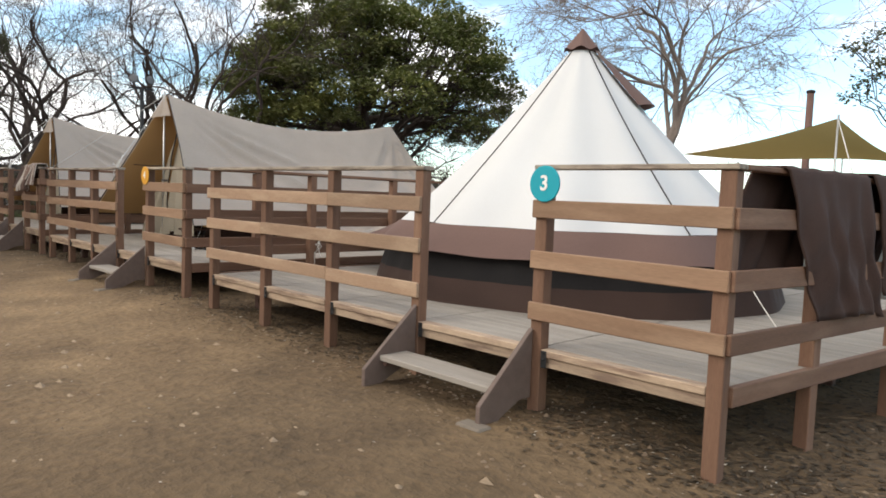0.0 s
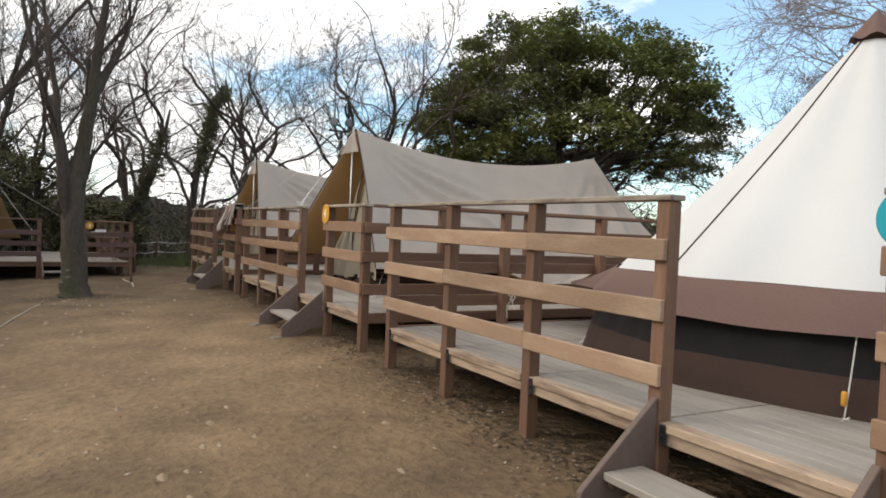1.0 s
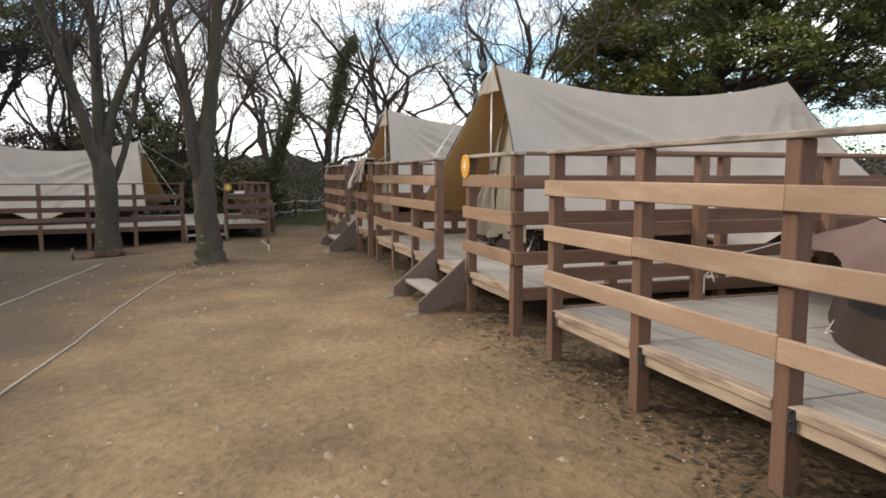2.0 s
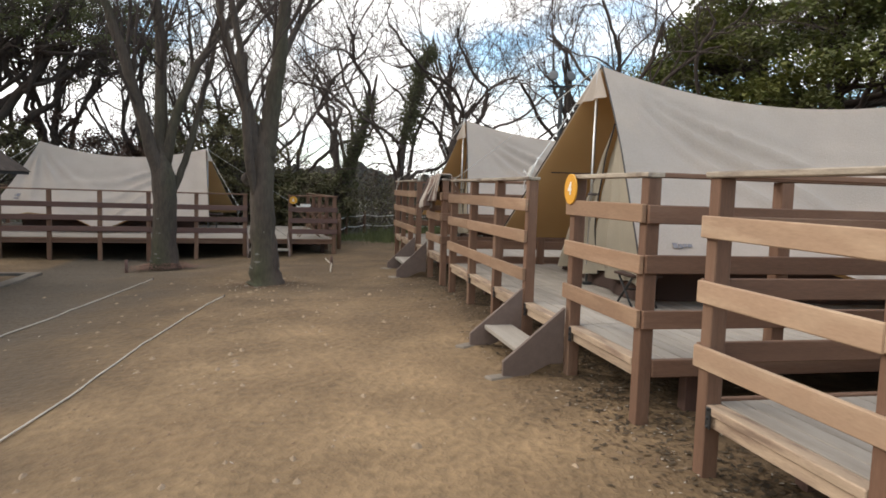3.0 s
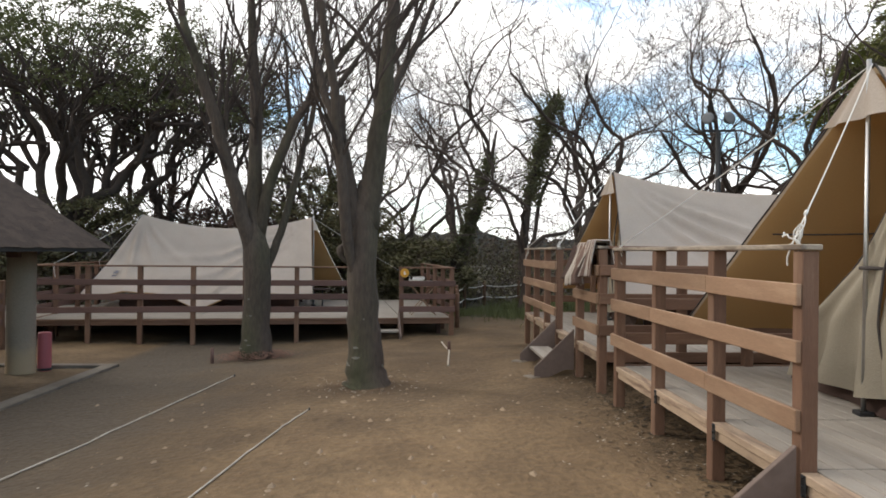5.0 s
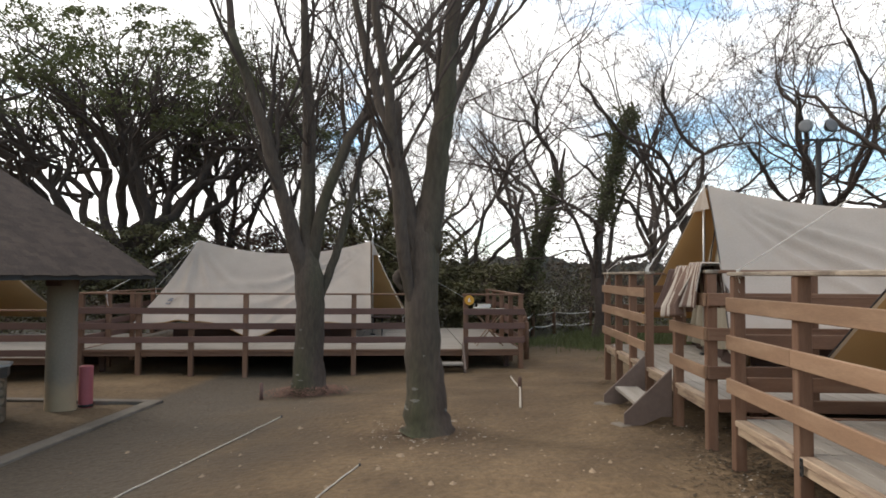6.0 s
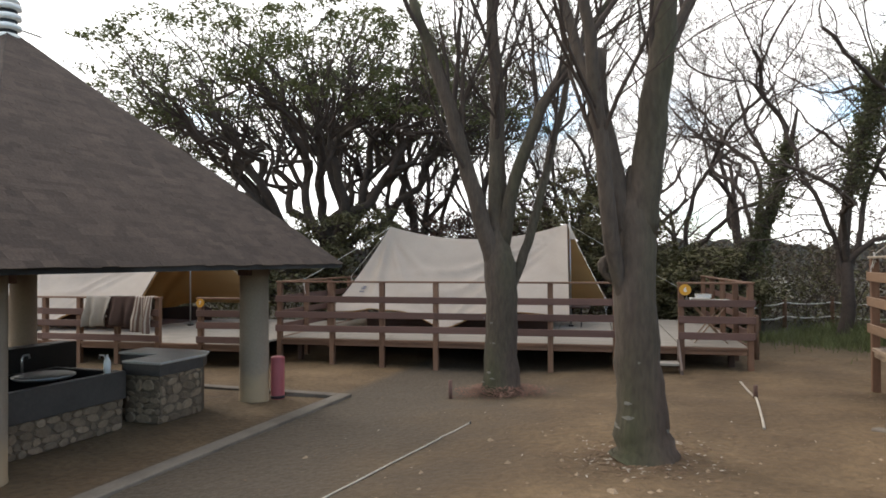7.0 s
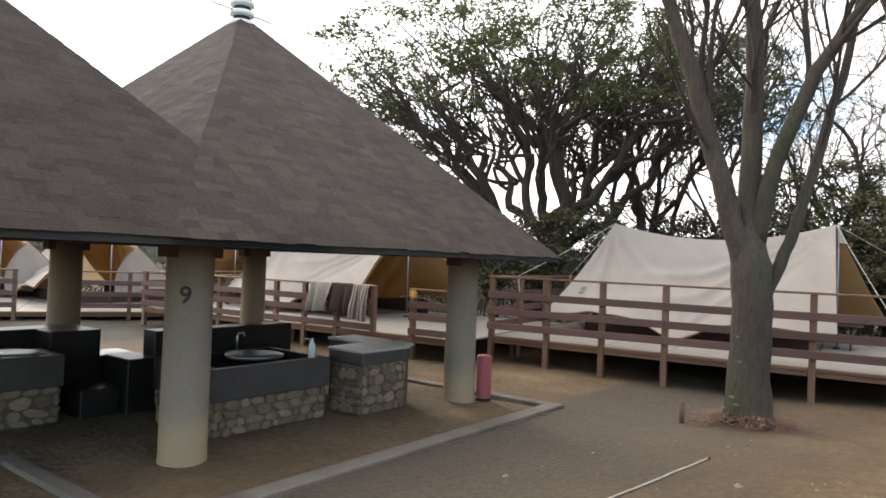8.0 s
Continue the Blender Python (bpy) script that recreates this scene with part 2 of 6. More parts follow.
    ra.color_ramp.elements[0].position, ra.color_ramp.elements[0].color = 0.3, (0.068, 0.051, 0.035, 1)
    ra.color_ramp.elements[1].position, ra.color_ramp.elements[1].color = 0.75, (0.115, 0.089, 0.061, 1)
    nt.links.new(sc.outputs["Fac"], ra.inputs["Fac"])
    mx = nt.nodes.new("ShaderNodeMix")
    mx.data_type = "RGBA"
    nt.links.new(both.outputs["Value"], mx.inputs["Factor"])
    # paler earth on the shelter's floor: glare put into the colour
    dry = nt.nodes.new("ShaderNodeMapRange")
    dry.inputs["From Min"].default_value, dry.inputs["From Max"].default_value = -7.1, -6.6
    dry.inputs["To Min"].default_value, dry.inputs["To Max"].default_value = 1.22, 1.0
    nt.links.new(sep.outputs["Y"], dry.inputs["Value"])
    pale = nt.nodes.new("ShaderNodeVectorMath")
    pale.operation = "SCALE"
    nt.links.new(was, pale.inputs[0])
    nt.links.new(dry.outputs["Result"], pale.inputs["Scale"])
    nt.links.new(pale.outputs["Vector"], mx.inputs["A"])
    nt.links.new(ra.outputs["Color"], mx.inputs["B"])
    nt.links.new(wood.outputs["Result"], mould.inputs["Factor"])
    nt.links.new(mx.outputs["Result"], mould.inputs["A"])
    nt.links.new(mould.outputs["Result"], bs.inputs["Base Color"])


blend_gravel(SOIL)
KERB = material("pale_kerb_concrete", (0.185, 0.152, 0.118), 0.85, vary=0.18, scale=1.5, fine=30, bump=0.3, bump_dist=0.004,
                second=(0.115, 0.093, 0.071), second_at=(0.45, 0.65), second_scale=1.3)
FLAP = material("olive_beige_canvas", (0.33, 0.285, 0.215), 0.9, vary=0.14, scale=2.0, fine=90, bump=0.35, bump_dist=0.01, translucent=0.2, thin_color=(0.42, 0.36, 0.25))
COLUMN = material("painted_concrete_column", (0.27, 0.205, 0.148), 0.8, vary=0.12, scale=1.2, fine=40, bump=0.2, bump_dist=0.003,
                  second=(0.26, 0.20, 0.135), second_at=(0.50, 0.72), second_scale=1.1)


def pale_foot(m):
    """A lighter yellow-beige tone over the foot, with a ragged upper edge."""
    nt = m.node_tree
    bs = nt.nodes["Principled BSDF"]
    was = bs.inputs["Base Color"].links[0].from_socket
    co = nt.nodes.new("ShaderNodeTexCoord")
    sep = nt.nodes.new("ShaderNodeSeparateXYZ")
    nt.links.new(co.outputs["Object"], sep.inputs["Vector"])
    no = nt.nodes.new("ShaderNodeTexNoise")
    no.inputs["Scale"].default_value, no.inputs["Detail"].default_value = 5.0, 6
    nt.links.new(co.outputs["Object"], no.inputs["Vector"])
    ad = nt.nodes.new("ShaderNodeMath")
    ad.operation = "MULTIPLY_ADD"
    ad.inputs[1].default_value = 0.5
    nt.links.new(no.outputs["Fac"], ad.inputs[0])
    nt.links.new(sep.outputs["Z"], ad.inputs[2])
    mr = nt.nodes.new("ShaderNodeMapRange")
    mr.interpolation_type = "SMOOTHSTEP"
    mr.inputs["From Min"].default_value, mr.inputs["From Max"].default_value = 0.78, 0.36
    mr.inputs["To Max"].default_value = 0.75
    nt.links.new(ad.outputs["Value"], mr.inputs["Value"])
    mx = nt.nodes.new("ShaderNodeMix")
    mx.data_type = "RGBA"
    mx.inputs["B"].default_value = (0.45, 0.31, 0.175, 1)
    nt.links.new(mr.outputs["Result"], mx.inputs["Factor"])
    nt.links.new(was, mx.inputs["A"])
    nt.links.new(mx.outputs["Result"], bs.inputs["Base Color"])


pale_foot(COLUMN)
LEAF_HEAP = material("reddish_brown_dry_leaf", (0.172, 0.094, 0.066), 0.95, vary=0.5, scale=3, fine=17, bump=0)
SLATE = material("dark_roof_shingle", (0.051, 0.0355, 0.0275), 0.85, vary=0.30, scale=2.5, fine=40, bump=0.5, bump_dist=0.01, per_object=0.2)
def shingle_tint(m):
    """Each shingle a little lighter or darker than the next, dull rather than glossy."""
    nt = m.node_tree
    bs = nt.nodes["Principled BSDF"]
    bs.inputs["Specular IOR Level"].default_value = 0.22
    was = bs.inputs["Base Color"].links[0].from_socket
    geo = nt.nodes.new("ShaderNodeNewGeometry")
    rng_map = nt.nodes.new("ShaderNodeMapRange")
    rng_map.inputs["To Min"].default_value, rng_map.inputs["To Max"].default_value = 0.78, 1.16
    nt.links.new(geo.outputs["Random Per Island"], rng_map.inputs["Value"])
    vs = nt.nodes.new("ShaderNodeVectorMath")
    vs.operation = "SCALE"
    nt.links.new(was, vs.inputs[0])
    nt.links.new(rng_map.outputs["Result"], vs.inputs["Scale"])
    nt.links.new(vs.outputs["Vector"], bs.inputs["Base Color"])


shingle_tint(SLATE)
SOFFIT = material("dark_roof_underside", (0.045, 0.04, 0.036), 0.9, vary=0.2)
STONE = material("rubble_stone", (0.225, 0.158, 0.102), 0.9, vary=0.3, scale=4, fine=30, bump=0.6, bump_dist=0.01, per_object=0.32)
MORTAR = material("mortar", (0.135, 0.097, 0.064), 0.95, vary=0.2)
BAND = material("smooth_grey_concrete", (0.088, 0.074, 0.064), 0.42, vary=0.2, scale=1.8, fine=30, bump=0.15, bump_dist=0.003,
                second=(0.062, 0.053, 0.046), second_at=(0.42, 0.65), second_scale=1.8)
# wet concrete whose near-black base colour includes the shade under the roof
SINK_TOP = material("dark_shaded_wet_concrete", (0.021, 0.017, 0.015), 0.36, vary=0.25, scale=3, fine=40, bump=0.2)
# pale top, its base colour raised further to stand in for sky glare
TILE_TOP = material("pale_worktop_with_glare", (0.500, 0.458, 0.398), 0.24, vary=0.12, scale=3, fine=40, bump=0.1)
RED = material("red_enamel", (0.36, 0.095, 0.098), 0.6, vary=0.1, bump=0)
BARK = material("grey_brown_bark", (0.080, 0.060, 0.046), 0.95, vary=0.36, scale=5, fine=30, stretch=(1, 1, 0.30), bump=0.9, bump_dist=0.02,
                second=(0.058, 0.056, 0.030), second_at=(0.44, 0.66), second_scale=1.1)
LICHEN = material("pale_lichen", (0.150, 0.140, 0.115), 0.95, vary=0.2, fine=60)
BARK_FAR = material("brown_branch_bark", (0.068, 0.050, 0.040), 0.95, vary=0.3, scale=2, fine=15)
BARK_PALE = material("pale_branch_bark", (0.23, 0.185, 0.155), 0.95, vary=0.25, scale=2, fine=15)
LEAF = material("evergreen_leaf", (0.124, 0.122, 0.050), 0.85, vary=0.5, scale=0.8, fine=5, bump=0, second=(0.20, 0.19, 0.056), second_at=(0.46, 0.66), second_scale=0.75, translucent=0.2, thin_color=(0.12, 0.17, 0.03))
LEAF_DARK = material("dark_evergreen_leaf", (0.105, 0.100, 0.058), 0.95, vary=0.4, scale=0.8, fine=7, bump=0, translucent=0.2, thin_color=(0.10, 0.13, 0.03))
BRUSH_BROWN = material("dry_undergrowth_leaf", (0.115, 0.085, 0.058), 0.95, vary=0.45, scale=0.8, fine=7, bump=0)
LEAF_RUSSET = material("russet_bush_leaf", (0.105, 0.062, 0.046), 0.95, vary=0.4, scale=0.8, fine=7, bump=0)
LEAF_BRUSH = material("undergrowth_leaf", (0.145, 0.126, 0.066), 0.95, vary=0.3, scale=0.8, fine=7, bump=0, translucent=0.2, thin_color=(0.06, 0.07, 0.02))
# leaf litter, its dark colour also standing in for shade below the decks
LEAF_MOULD = material("rotting_leaf_and_shade", (0.060, 0.042, 0.025), 0.95, vary=0.5, scale=3, fine=17, bump=0)
LEAF_PALE = material("bleached_leaf", (0.36, 0.31, 0.25), 0.9, vary=0.45, scale=3, fine=17, bump=0)
LEAF_DRY = material("dry_leaf", (0.135, 0.085, 0.050), 0.9, vary=0.5, scale=3, fine=17, bump=0)
GRASS = material("grass_blade", (0.105, 0.115, 0.045), 0.8, vary=0.4, scale=1, fine=9, bump=0, translucent=0.2)
HILL = material("distant_wood", (0.052, 0.048, 0.040), 1.0, vary=0.7, scale=0.2, fine=1.6, bump=0)


# ---- building helpers ----
SITE = pose(0.532, 4.416, 0, 0, 0, -46.62)      # x to the right along the deck fronts, y into the decks
FAR_SITE = pose(-16.33, 11.92, 0, 0, 0, 50.07)    # the same for the platform across the yard


def smooth(v, a, b):
    k = min(max((v - a) / (b - a), 0.0), 1.0)
    return k * k * (3 - 2 * k)


def height(x, y):
    """The ground's height at a place given in SITE's x and y."""
    s = -x
    z = 0.05 + 0.06 * smooth(s, 3.4, 5.5) * smooth(y, -1.4, -0.3) - 0.25 * smooth(-y, 2.0, 6.5)
    return z - 0.16 * smooth(s, 13.0, 16.5) * smooth(y, -8.0, -3.5) - 0.10 * smooth(x, 0.2, 1.6) - 0.075 * math.exp(-((s - 12.2) ** 2 + (y + 2.5) ** 2) / 2.6)


def rough_height(x, y):
    z = height(x, y)
    if -30 < x < 12 and -22 < y < 14:
        z += 0.020 * noise.noise((x * 0.9, y * 0.9, 0)) + 0.010 * noise.noise((x * 3.1, y * 3.1, 5)) + 0.006 * noise.noise((x * 7.3, y * 7.3, 9))
    return z


def ground_at(p):
    q = SITE.inverted() @ Vector((p[0], p[1], 0))
    return height(q.x, q.y)


def finish(bm, name, mat, smooth_faces=False):
    me = bpy.data.meshes.new(name)
    bm.to_mesh(me)
    bm.free()
    for mm in (mat if isinstance(mat, (list, tuple)) else (mat,)):
        me.materials.append(mm)
    if smooth_faces:
        me.polygons.foreach_set("use_smooth", [True] * len(me.polygons))
    return me


def raw(name, verts, faces, mat, smooth_faces=False):
    me = bpy.data.meshes.new(name)
    me.from_pydata([tuple(v) for v in verts], [], faces)
    me.materials.append(mat)
    if smooth_faces:
        me.polygons.foreach_set("use_smooth", [True] * len(me.polygons))
    return me


def thing(name, m, label, category, group="", kind=""):
    ob = new(name)
    ob.empty_display_size = 0.2
    ob.matrix_basis = m
    return tagged(ob, label, category, group, kind)


def put(name, me, parent=None, m=None, label=""):
    ob = new(name, me)
    ob.parent = parent
    ob.matrix_basis = m or Matrix()
    if label:
        ob["label"] = label
    return ob


BOARDS = {}


def board(size, mat, bevel=0.005):
    """A shared mesh of a bevelled timber, its long side along its own x, centred."""
    key = (tuple(round(v, 3) for v in size), mat.name, bevel)
    if key not in BOARDS:
        bm = bmesh.new()
        bmesh.ops.create_cube(bm, size=1.0, matrix=Matrix.Diagonal((*size, 1)))
        bmesh.ops.bevel(bm, geom=bm.edges[:], offset=min(bevel, 0.3 * min(size)), segments=1, affect="EDGES")
        BOARDS[key] = finish(bm, "timber", mat)
    return BOARDS[key]


def turned(profile, mat, sides=20, name="turned", smooth_faces=True):
    """A surface of revolution round z from (radius, z) pairs."""
    verts, faces = [], []
    for r, z in profile:
        for k in range(sides):
            a = 2 * math.pi * k / sides
            verts.append((r * math.cos(a), r * math.sin(a), z))
    for i in range(len(profile) - 1):
        for k in range(sides):
            a, b = i * sides + k, i * sides + (k + 1) % sides
            faces.append((a, b, b + sides, a + sides))
    faces.append(tuple(range(sides))[::-1])
    faces.append(tuple(range((len(profile) - 1) * sides, len(profile) * sides)))
    return raw(name, verts, faces, mat, smooth_faces)


def tubes(lines, mat, name="tube", cap=False):
    """One mesh of tapered tubes. lines: (points, radii, sides)."""
    verts, faces = [], []
    for pts, rad, sides in lines:
        start = len(verts)
        side = None
        for i, p in enumerate(pts):
            d = (pts[min(i + 1, len(pts) - 1)] - pts[max(i - 1, 0)])
            if d.length < 1e-6:
                d = Vector((0, 0, 1))
            d.normalize()
            if side is None:
                side = d.orthogonal().normalized()
            else:
                side = side - d * side.dot(d)
                side = side.normalized() if side.length > 1e-5 else d.orthogonal().normalized()
            up = d.cross(side)
            for k in range(sides):
                a = 2 * math.pi * k / sides
                verts.append(p + (side * math.cos(a) + up * math.sin(a)) * rad[i])
        for i in range(len(pts) - 1):
            for k in range(sides):
                a, b = start + i * sides + k, start + i * sides + (k + 1) % sides
                faces.append((a, b, b + sides, a + sides))
        if cap:
            faces.append(tuple(range(start, start + sides))[::-1])
            faces.append(tuple(range(len(verts) - sides, len(verts))))
    return raw(name, verts, faces, mat, True)


def rod(a, b, r, mat, name="rod", sides=8, sag=0.0):
    a, b = Vector(a), Vector(b)
    n = 8 if sag else 1
    pts = [a.lerp(b, i / n) - Vector((0, 0, sag * 4 * (i / n) * (1 - i / n))) for i in range(n + 1)]
    return tubes([(pts, [r] * len(pts), sides)], mat, name, True)


def lettering(text, size, mat, depth=0.002):
    """Letters as a mesh in the xz plane, facing -y, centred."""
    cu = bpy.data.curves.new("letters", "FONT")
    cu.body, cu.size, cu.extrude, cu.align_x, cu.align_y = text, size, depth, "CENTER", "CENTER"
    cu.offset = size * 0.02
    tmp = bpy.data.objects.new("letters", cu)
    scene.collection.objects.link(tmp)
    me = bpy.data.meshes.new_from_object(tmp.evaluated_get(bpy.context.evaluated_depsgraph_get()))
    bpy.data.objects.remove(tmp)
    me.transform(pose(0, 0, 0, 90, 0, 0))
    me.materials.clear()
    me.materials.append(mat)
    return me


# ---- ground ----
def axis_steps(lo, hi, fine_lo, fine_hi, step):
    vals = list(np.arange(fine_lo, fine_hi + 1e-6, step))
    v, d = fine_hi, step
    while v < hi:
        d *= 1.35
        v += d
        vals.append(v)
    v, d = fine_lo, step
    while v > lo:
        d *= 1.35
        v -= d
        vals.insert(0, v)
    return vals


def build_ground():
    xs, ys = axis_steps(-1500, 1500, -20, 4, 0.11), axis_steps(-1500, 1500, -11, 3, 0.11)
    verts, faces = [], []
    for y in ys:
        for x in xs:
            verts.append((x, y, rough_height(x, y)))
    nx = len(xs)
    for j in range(len(ys) - 1):
        for i in range(nx - 1):
            a = j * nx + i
            faces.append((a, a + 1, a + nx + 1, a + nx))
    ob = put("ground", raw("ground", verts, faces, SOIL, True), None, SITE)
    tagged(ob, "trodden bare brown earth with scattered dry leaves", "ground", kind="structure")


build_ground()


# ---- decks ----
def deck(m, posts, gap, depth, top, cap, tops, label, left=(), right=(), foot=0.05, plank=0.118, rail_mat=None, pale=True, skew=0.0):
    """A raised timber platform. posts: x of the front posts from right to left; gap: the two posts between which the steps stand;
    left, right: y of the posts along the side rails; foot: the ground's height."""
    d = thing("tent_deck", m, label, "deck", "raised tent decks")
    xr, xl = posts[0], posts[-1]
    zc = (foot + cap) / 2 - 0.05
    hp = cap - 0.032 - foot + 0.1
    edge_mat = DECK_EDGE if pale else WOOD
    for k, x in enumerate(posts):
        put("post", board((hp, 0.088, 0.088), WOOD), d, pose(x, 0.046, foot - 0.1 + hp / 2, 0, -90, 0))
    for k, run in enumerate((posts[:gap + 1], posts[gap + 1:])):
        if len(run) < 2:
            continue
        a, b = run[0] + 0.05, run[-1] - 0.05
        for j, t in enumerate(tops):
            mat = rail_mat or (WOOD_MID if k == 0 or foot > 0.08 else WOOD_PALE)
            ends = [a] + ([run[len(run) // 2 + (1 if j == 1 and len(run) > 3 else 0) - 1]] if len(run) > 2 else []) + [b]
            for q, (e0, e1) in enumerate(zip(ends[:-1], ends[1:])):
                nudge = 0.004 * math.sin(7.1 * e0 + 3.3 * j)
                put("rail", board((e0 - e1 - 0.001, 0.03, 0.112), mat), d, pose((e0 + e1) / 2, -0.016 - abs(nudge) * 0.4, t - 0.056 + nudge, 0, 0.25 * math.sin(5 * e1 + j), 0))
        put("cap_rail", board((a - b + 0.02, 0.115, 0.030), CAP_WOOD if pale else WOOD), d, pose((a + b) / 2, 0.042, cap - 0.015))
    for x, ys in ((xl, left), (xr, right)):
        if not ys:
            continue
        out = -1 if x == xl else 1
        turn = skew if x == xr else 0.0
        side = pose(x, 0, 0, 0, 0, -turn)
        for y in ys:
            put("post", board((hp, 0.088, 0.088), WOOD), d, side @ pose(0, y, foot - 0.1 + hp / 2, 0, -90, 0))
        ln = ys[-1] + 0.05 - 0.0
        for j, t in enumerate(tops):
            put("rail", board((ln, 0.03, 0.112), rail_mat or WOOD), d, side @ pose(out * 0.06, ln / 2, t - 0.056, 0, 0, 90))
        put("cap_rail", board((ln - 0.1, 0.11, 0.030), WOOD), d, side @ pose(0, ln / 2 + 0.05, cap - 0.015, 0, 0, 90))
        put("side_beam", board((depth, 0.04, 0.11), WOOD), d, side @ pose(out * 0.034, depth / 2 + 0.09, top - 0.049, 0, 0, 90))
    # edge timbers, bay by bay, and the decking
    for a, b in zip(posts[:-1], posts[1:]):
        w = a - b - 0.094
        put("edge_board", board((w, 0.09, 0.046), edge_mat), d, pose((a + b) / 2, 0.043, top - 0.024))
        put("edge_beam", board((w, 0.06, 0.068), edge_mat), d, pose((a + b) / 2, 0.050, top - 0.082))
    rows = int((depth - 0.1) / plank)
    for a, b in zip(posts[:-1], posts[1:]):
        me = board((a - b - 0.016, plank - 0.006, 0.03), DECKING, 0.003)
        for r in range(rows):
            y = 0.093 + (r + 0.5) * plank
            if skew and a == xr:
                a2 = a + math.tan(radians(skew)) * (y - 0.06)
                put("deck_plank", board((a2 + 0.03 - b, plank - 0.006, 0.03), DECKING, 0.003), d, pose((a2 + 0.03 + b + 0.014) / 2, y, top - 0.015))
            else:
                put("deck_plank", me, d, pose((a + b) / 2, y, top - 0.015))
    for y in (0.5, depth * 0.5, depth - 0.2):
        put("joist", board((xr - xl, 0.06, 0.1), WOOD_DARK), d, pose((xr + xl) / 2, y, top - 0.085))
        for x in (xr - 0.2, (xr + xl) / 2, xl + 0.2):
            hs = top - 0.13 - foot + 0.1
            put("stilt", board((hs, 0.09, 0.09), WOOD_DARK), d, pose(x, y, foot - 0.1 + hs / 2, 0, -90, 0))
    return d


def steps(m, width, top, foot, drop=None):
    """Open timber steps with two solid side boards. Origin in the middle of the deck's edge."""
    d = thing("wooden_steps", m, "short brown wooden steps with plank sides against the deck", "steps", "deck steps")
    outline = [(-0.015, top + 0.13), (-0.495, foot + 0.125), (-0.495, foot - 0.03), (-0.40, foot - 0.03), (-0.12, foot + 0.10), (-0.015, foot + 0.10)]
    for sx in (-1, 1):
        bm = bmesh.new()
        a = [bm.verts.new((sx * width / 2 - 0.018, y, z)) for y, z in outline]
        b = [bm.verts.new((sx * width / 2 + 0.018, y, z)) for y, z in outline]
        bm.faces.new(a[::-1]), bm.faces.new(b)
        for i in range(len(a)):
            k = (i + 1) % len(a)
            bm.faces.new((a[i], a[k], b[k], b[i]))
        bmesh.ops.recalc_face_normals(bm, faces=bm.faces[:])
        bmesh.ops.bevel(bm, geom=bm.edges[:], offset=0.004, segments=1, affect="EDGES")
        put("side_board", finish(bm, "side_board", WOOD_GREY), d)
    zt = foot + (top - foot) * 0.5
    put("tread", board((width - 0.04, 0.26, 0.04), DECKING), d, pose(0, -0.235, zt - 0.02))
    for sx in (-1, 1):
        put("cleat", board((0.2, 0.04, 0.04), WOOD_DARK), d, pose(sx * (width / 2 - 0.04), -0.235, zt - 0.06, 0, 0, 90))
    return d


TOPS = (1.405, 1.085, 0.755)
deck(SITE, [1.22, 0.05, -1.10, -2.23, -3.345, -4.44], 1, 5.4, 0.46, 1.627, TOPS,
             "raised timber deck with brown post-and-rail fence and grey boards", left=(1.3, 2.6, 3.9, 5.2), right=(1.02, 2.25, 3.5, 5.2), foot=-0.06, skew=8.0)
steps(SITE @ pose(-0.525, 0, 0), 1.10, 0.46, 0.04)
deck(SITE, [-5.15, -6.24, -7.30, -8.32, -9.39, -10.45], 1, 6.9, 0.50, 1.638, (1.445, 1.147, 0.811),
             "raised timber deck with brown rails under the beige lodge tent", left=(1.3, 2.6, 3.9, 5.2), right=(0.95, 2.1, 3.2, 4.4, 5.6, 6.7), foot=0.10)
steps(SITE @ pose(-6.77, 0, 0), 1.02, 0.50, 0.09)
deck(SITE, [-11.08, -12.06, -13.24, -14.1, -15.0, -15.87], 1, 6.0, 0.54, 1.66, (1.46, 1.16, 0.83),
             "raised timber deck with brown rails farther along the row", left=(1.2, 2.4, 3.6), right=(0.9, 2.0, 3.1, 4.3), foot=0.09)
steps(SITE @ pose(-12.65, 0, 0), 1.12, 0.54, 0.08)
deck(FAR_SITE, [5.95, 4.93, 3.92, 2.88, 1.90, 0.94, -0.02, -0.94, -1.94], 1, 5.2, 0.25, 1.268, (0.998, 0.732, 0.485),
             "long raised timber deck with dark red-brown rails across the yard", left=(1.2, 2.4, 3.6, 4.8), right=(1.2, 2.4, 3.6, 4.8), foot=-0.34,
             plank=0.125, rail_mat=WOOD_RED, pale=False)
steps(FAR_SITE @ pose(4.425, 0, 0), 0.9, 0.25, -0.17)
deck(FAR_SITE @ pose(0, -0.75, 0), [-2.1, -3.06, -3.89, -4.71, -5.49, -6.22, -7.0, -7.8, -8.6, -9.4, -10.2], 1, 5.0, 0.20, 1.0, (0.79, 0.58, 0.34),
             "raised timber deck with dark red-brown rails behind the shelter", left=(1.2, 2.4, 3.6), right=(), foot=-0.28,
             plank=0.25, rail_mat=WOOD_RED, pale=False)
deck(pose(-23.1, 3.0, 0, 0, 0, 106), [3.4, 2.3, 1.2, 0.1, -1.0, -2.2, -3.3, -4.4], 4, 6.5, 0.0, 0.93, (0.72, 0.46, 0.2),
             "raised timber deck with red-brown rails far behind the shelter", left=(1.2, 2.4), right=(1.2, 2.4), foot=-0.38,
             plank=0.25, rail_mat=WOOD_RED, pale=False)


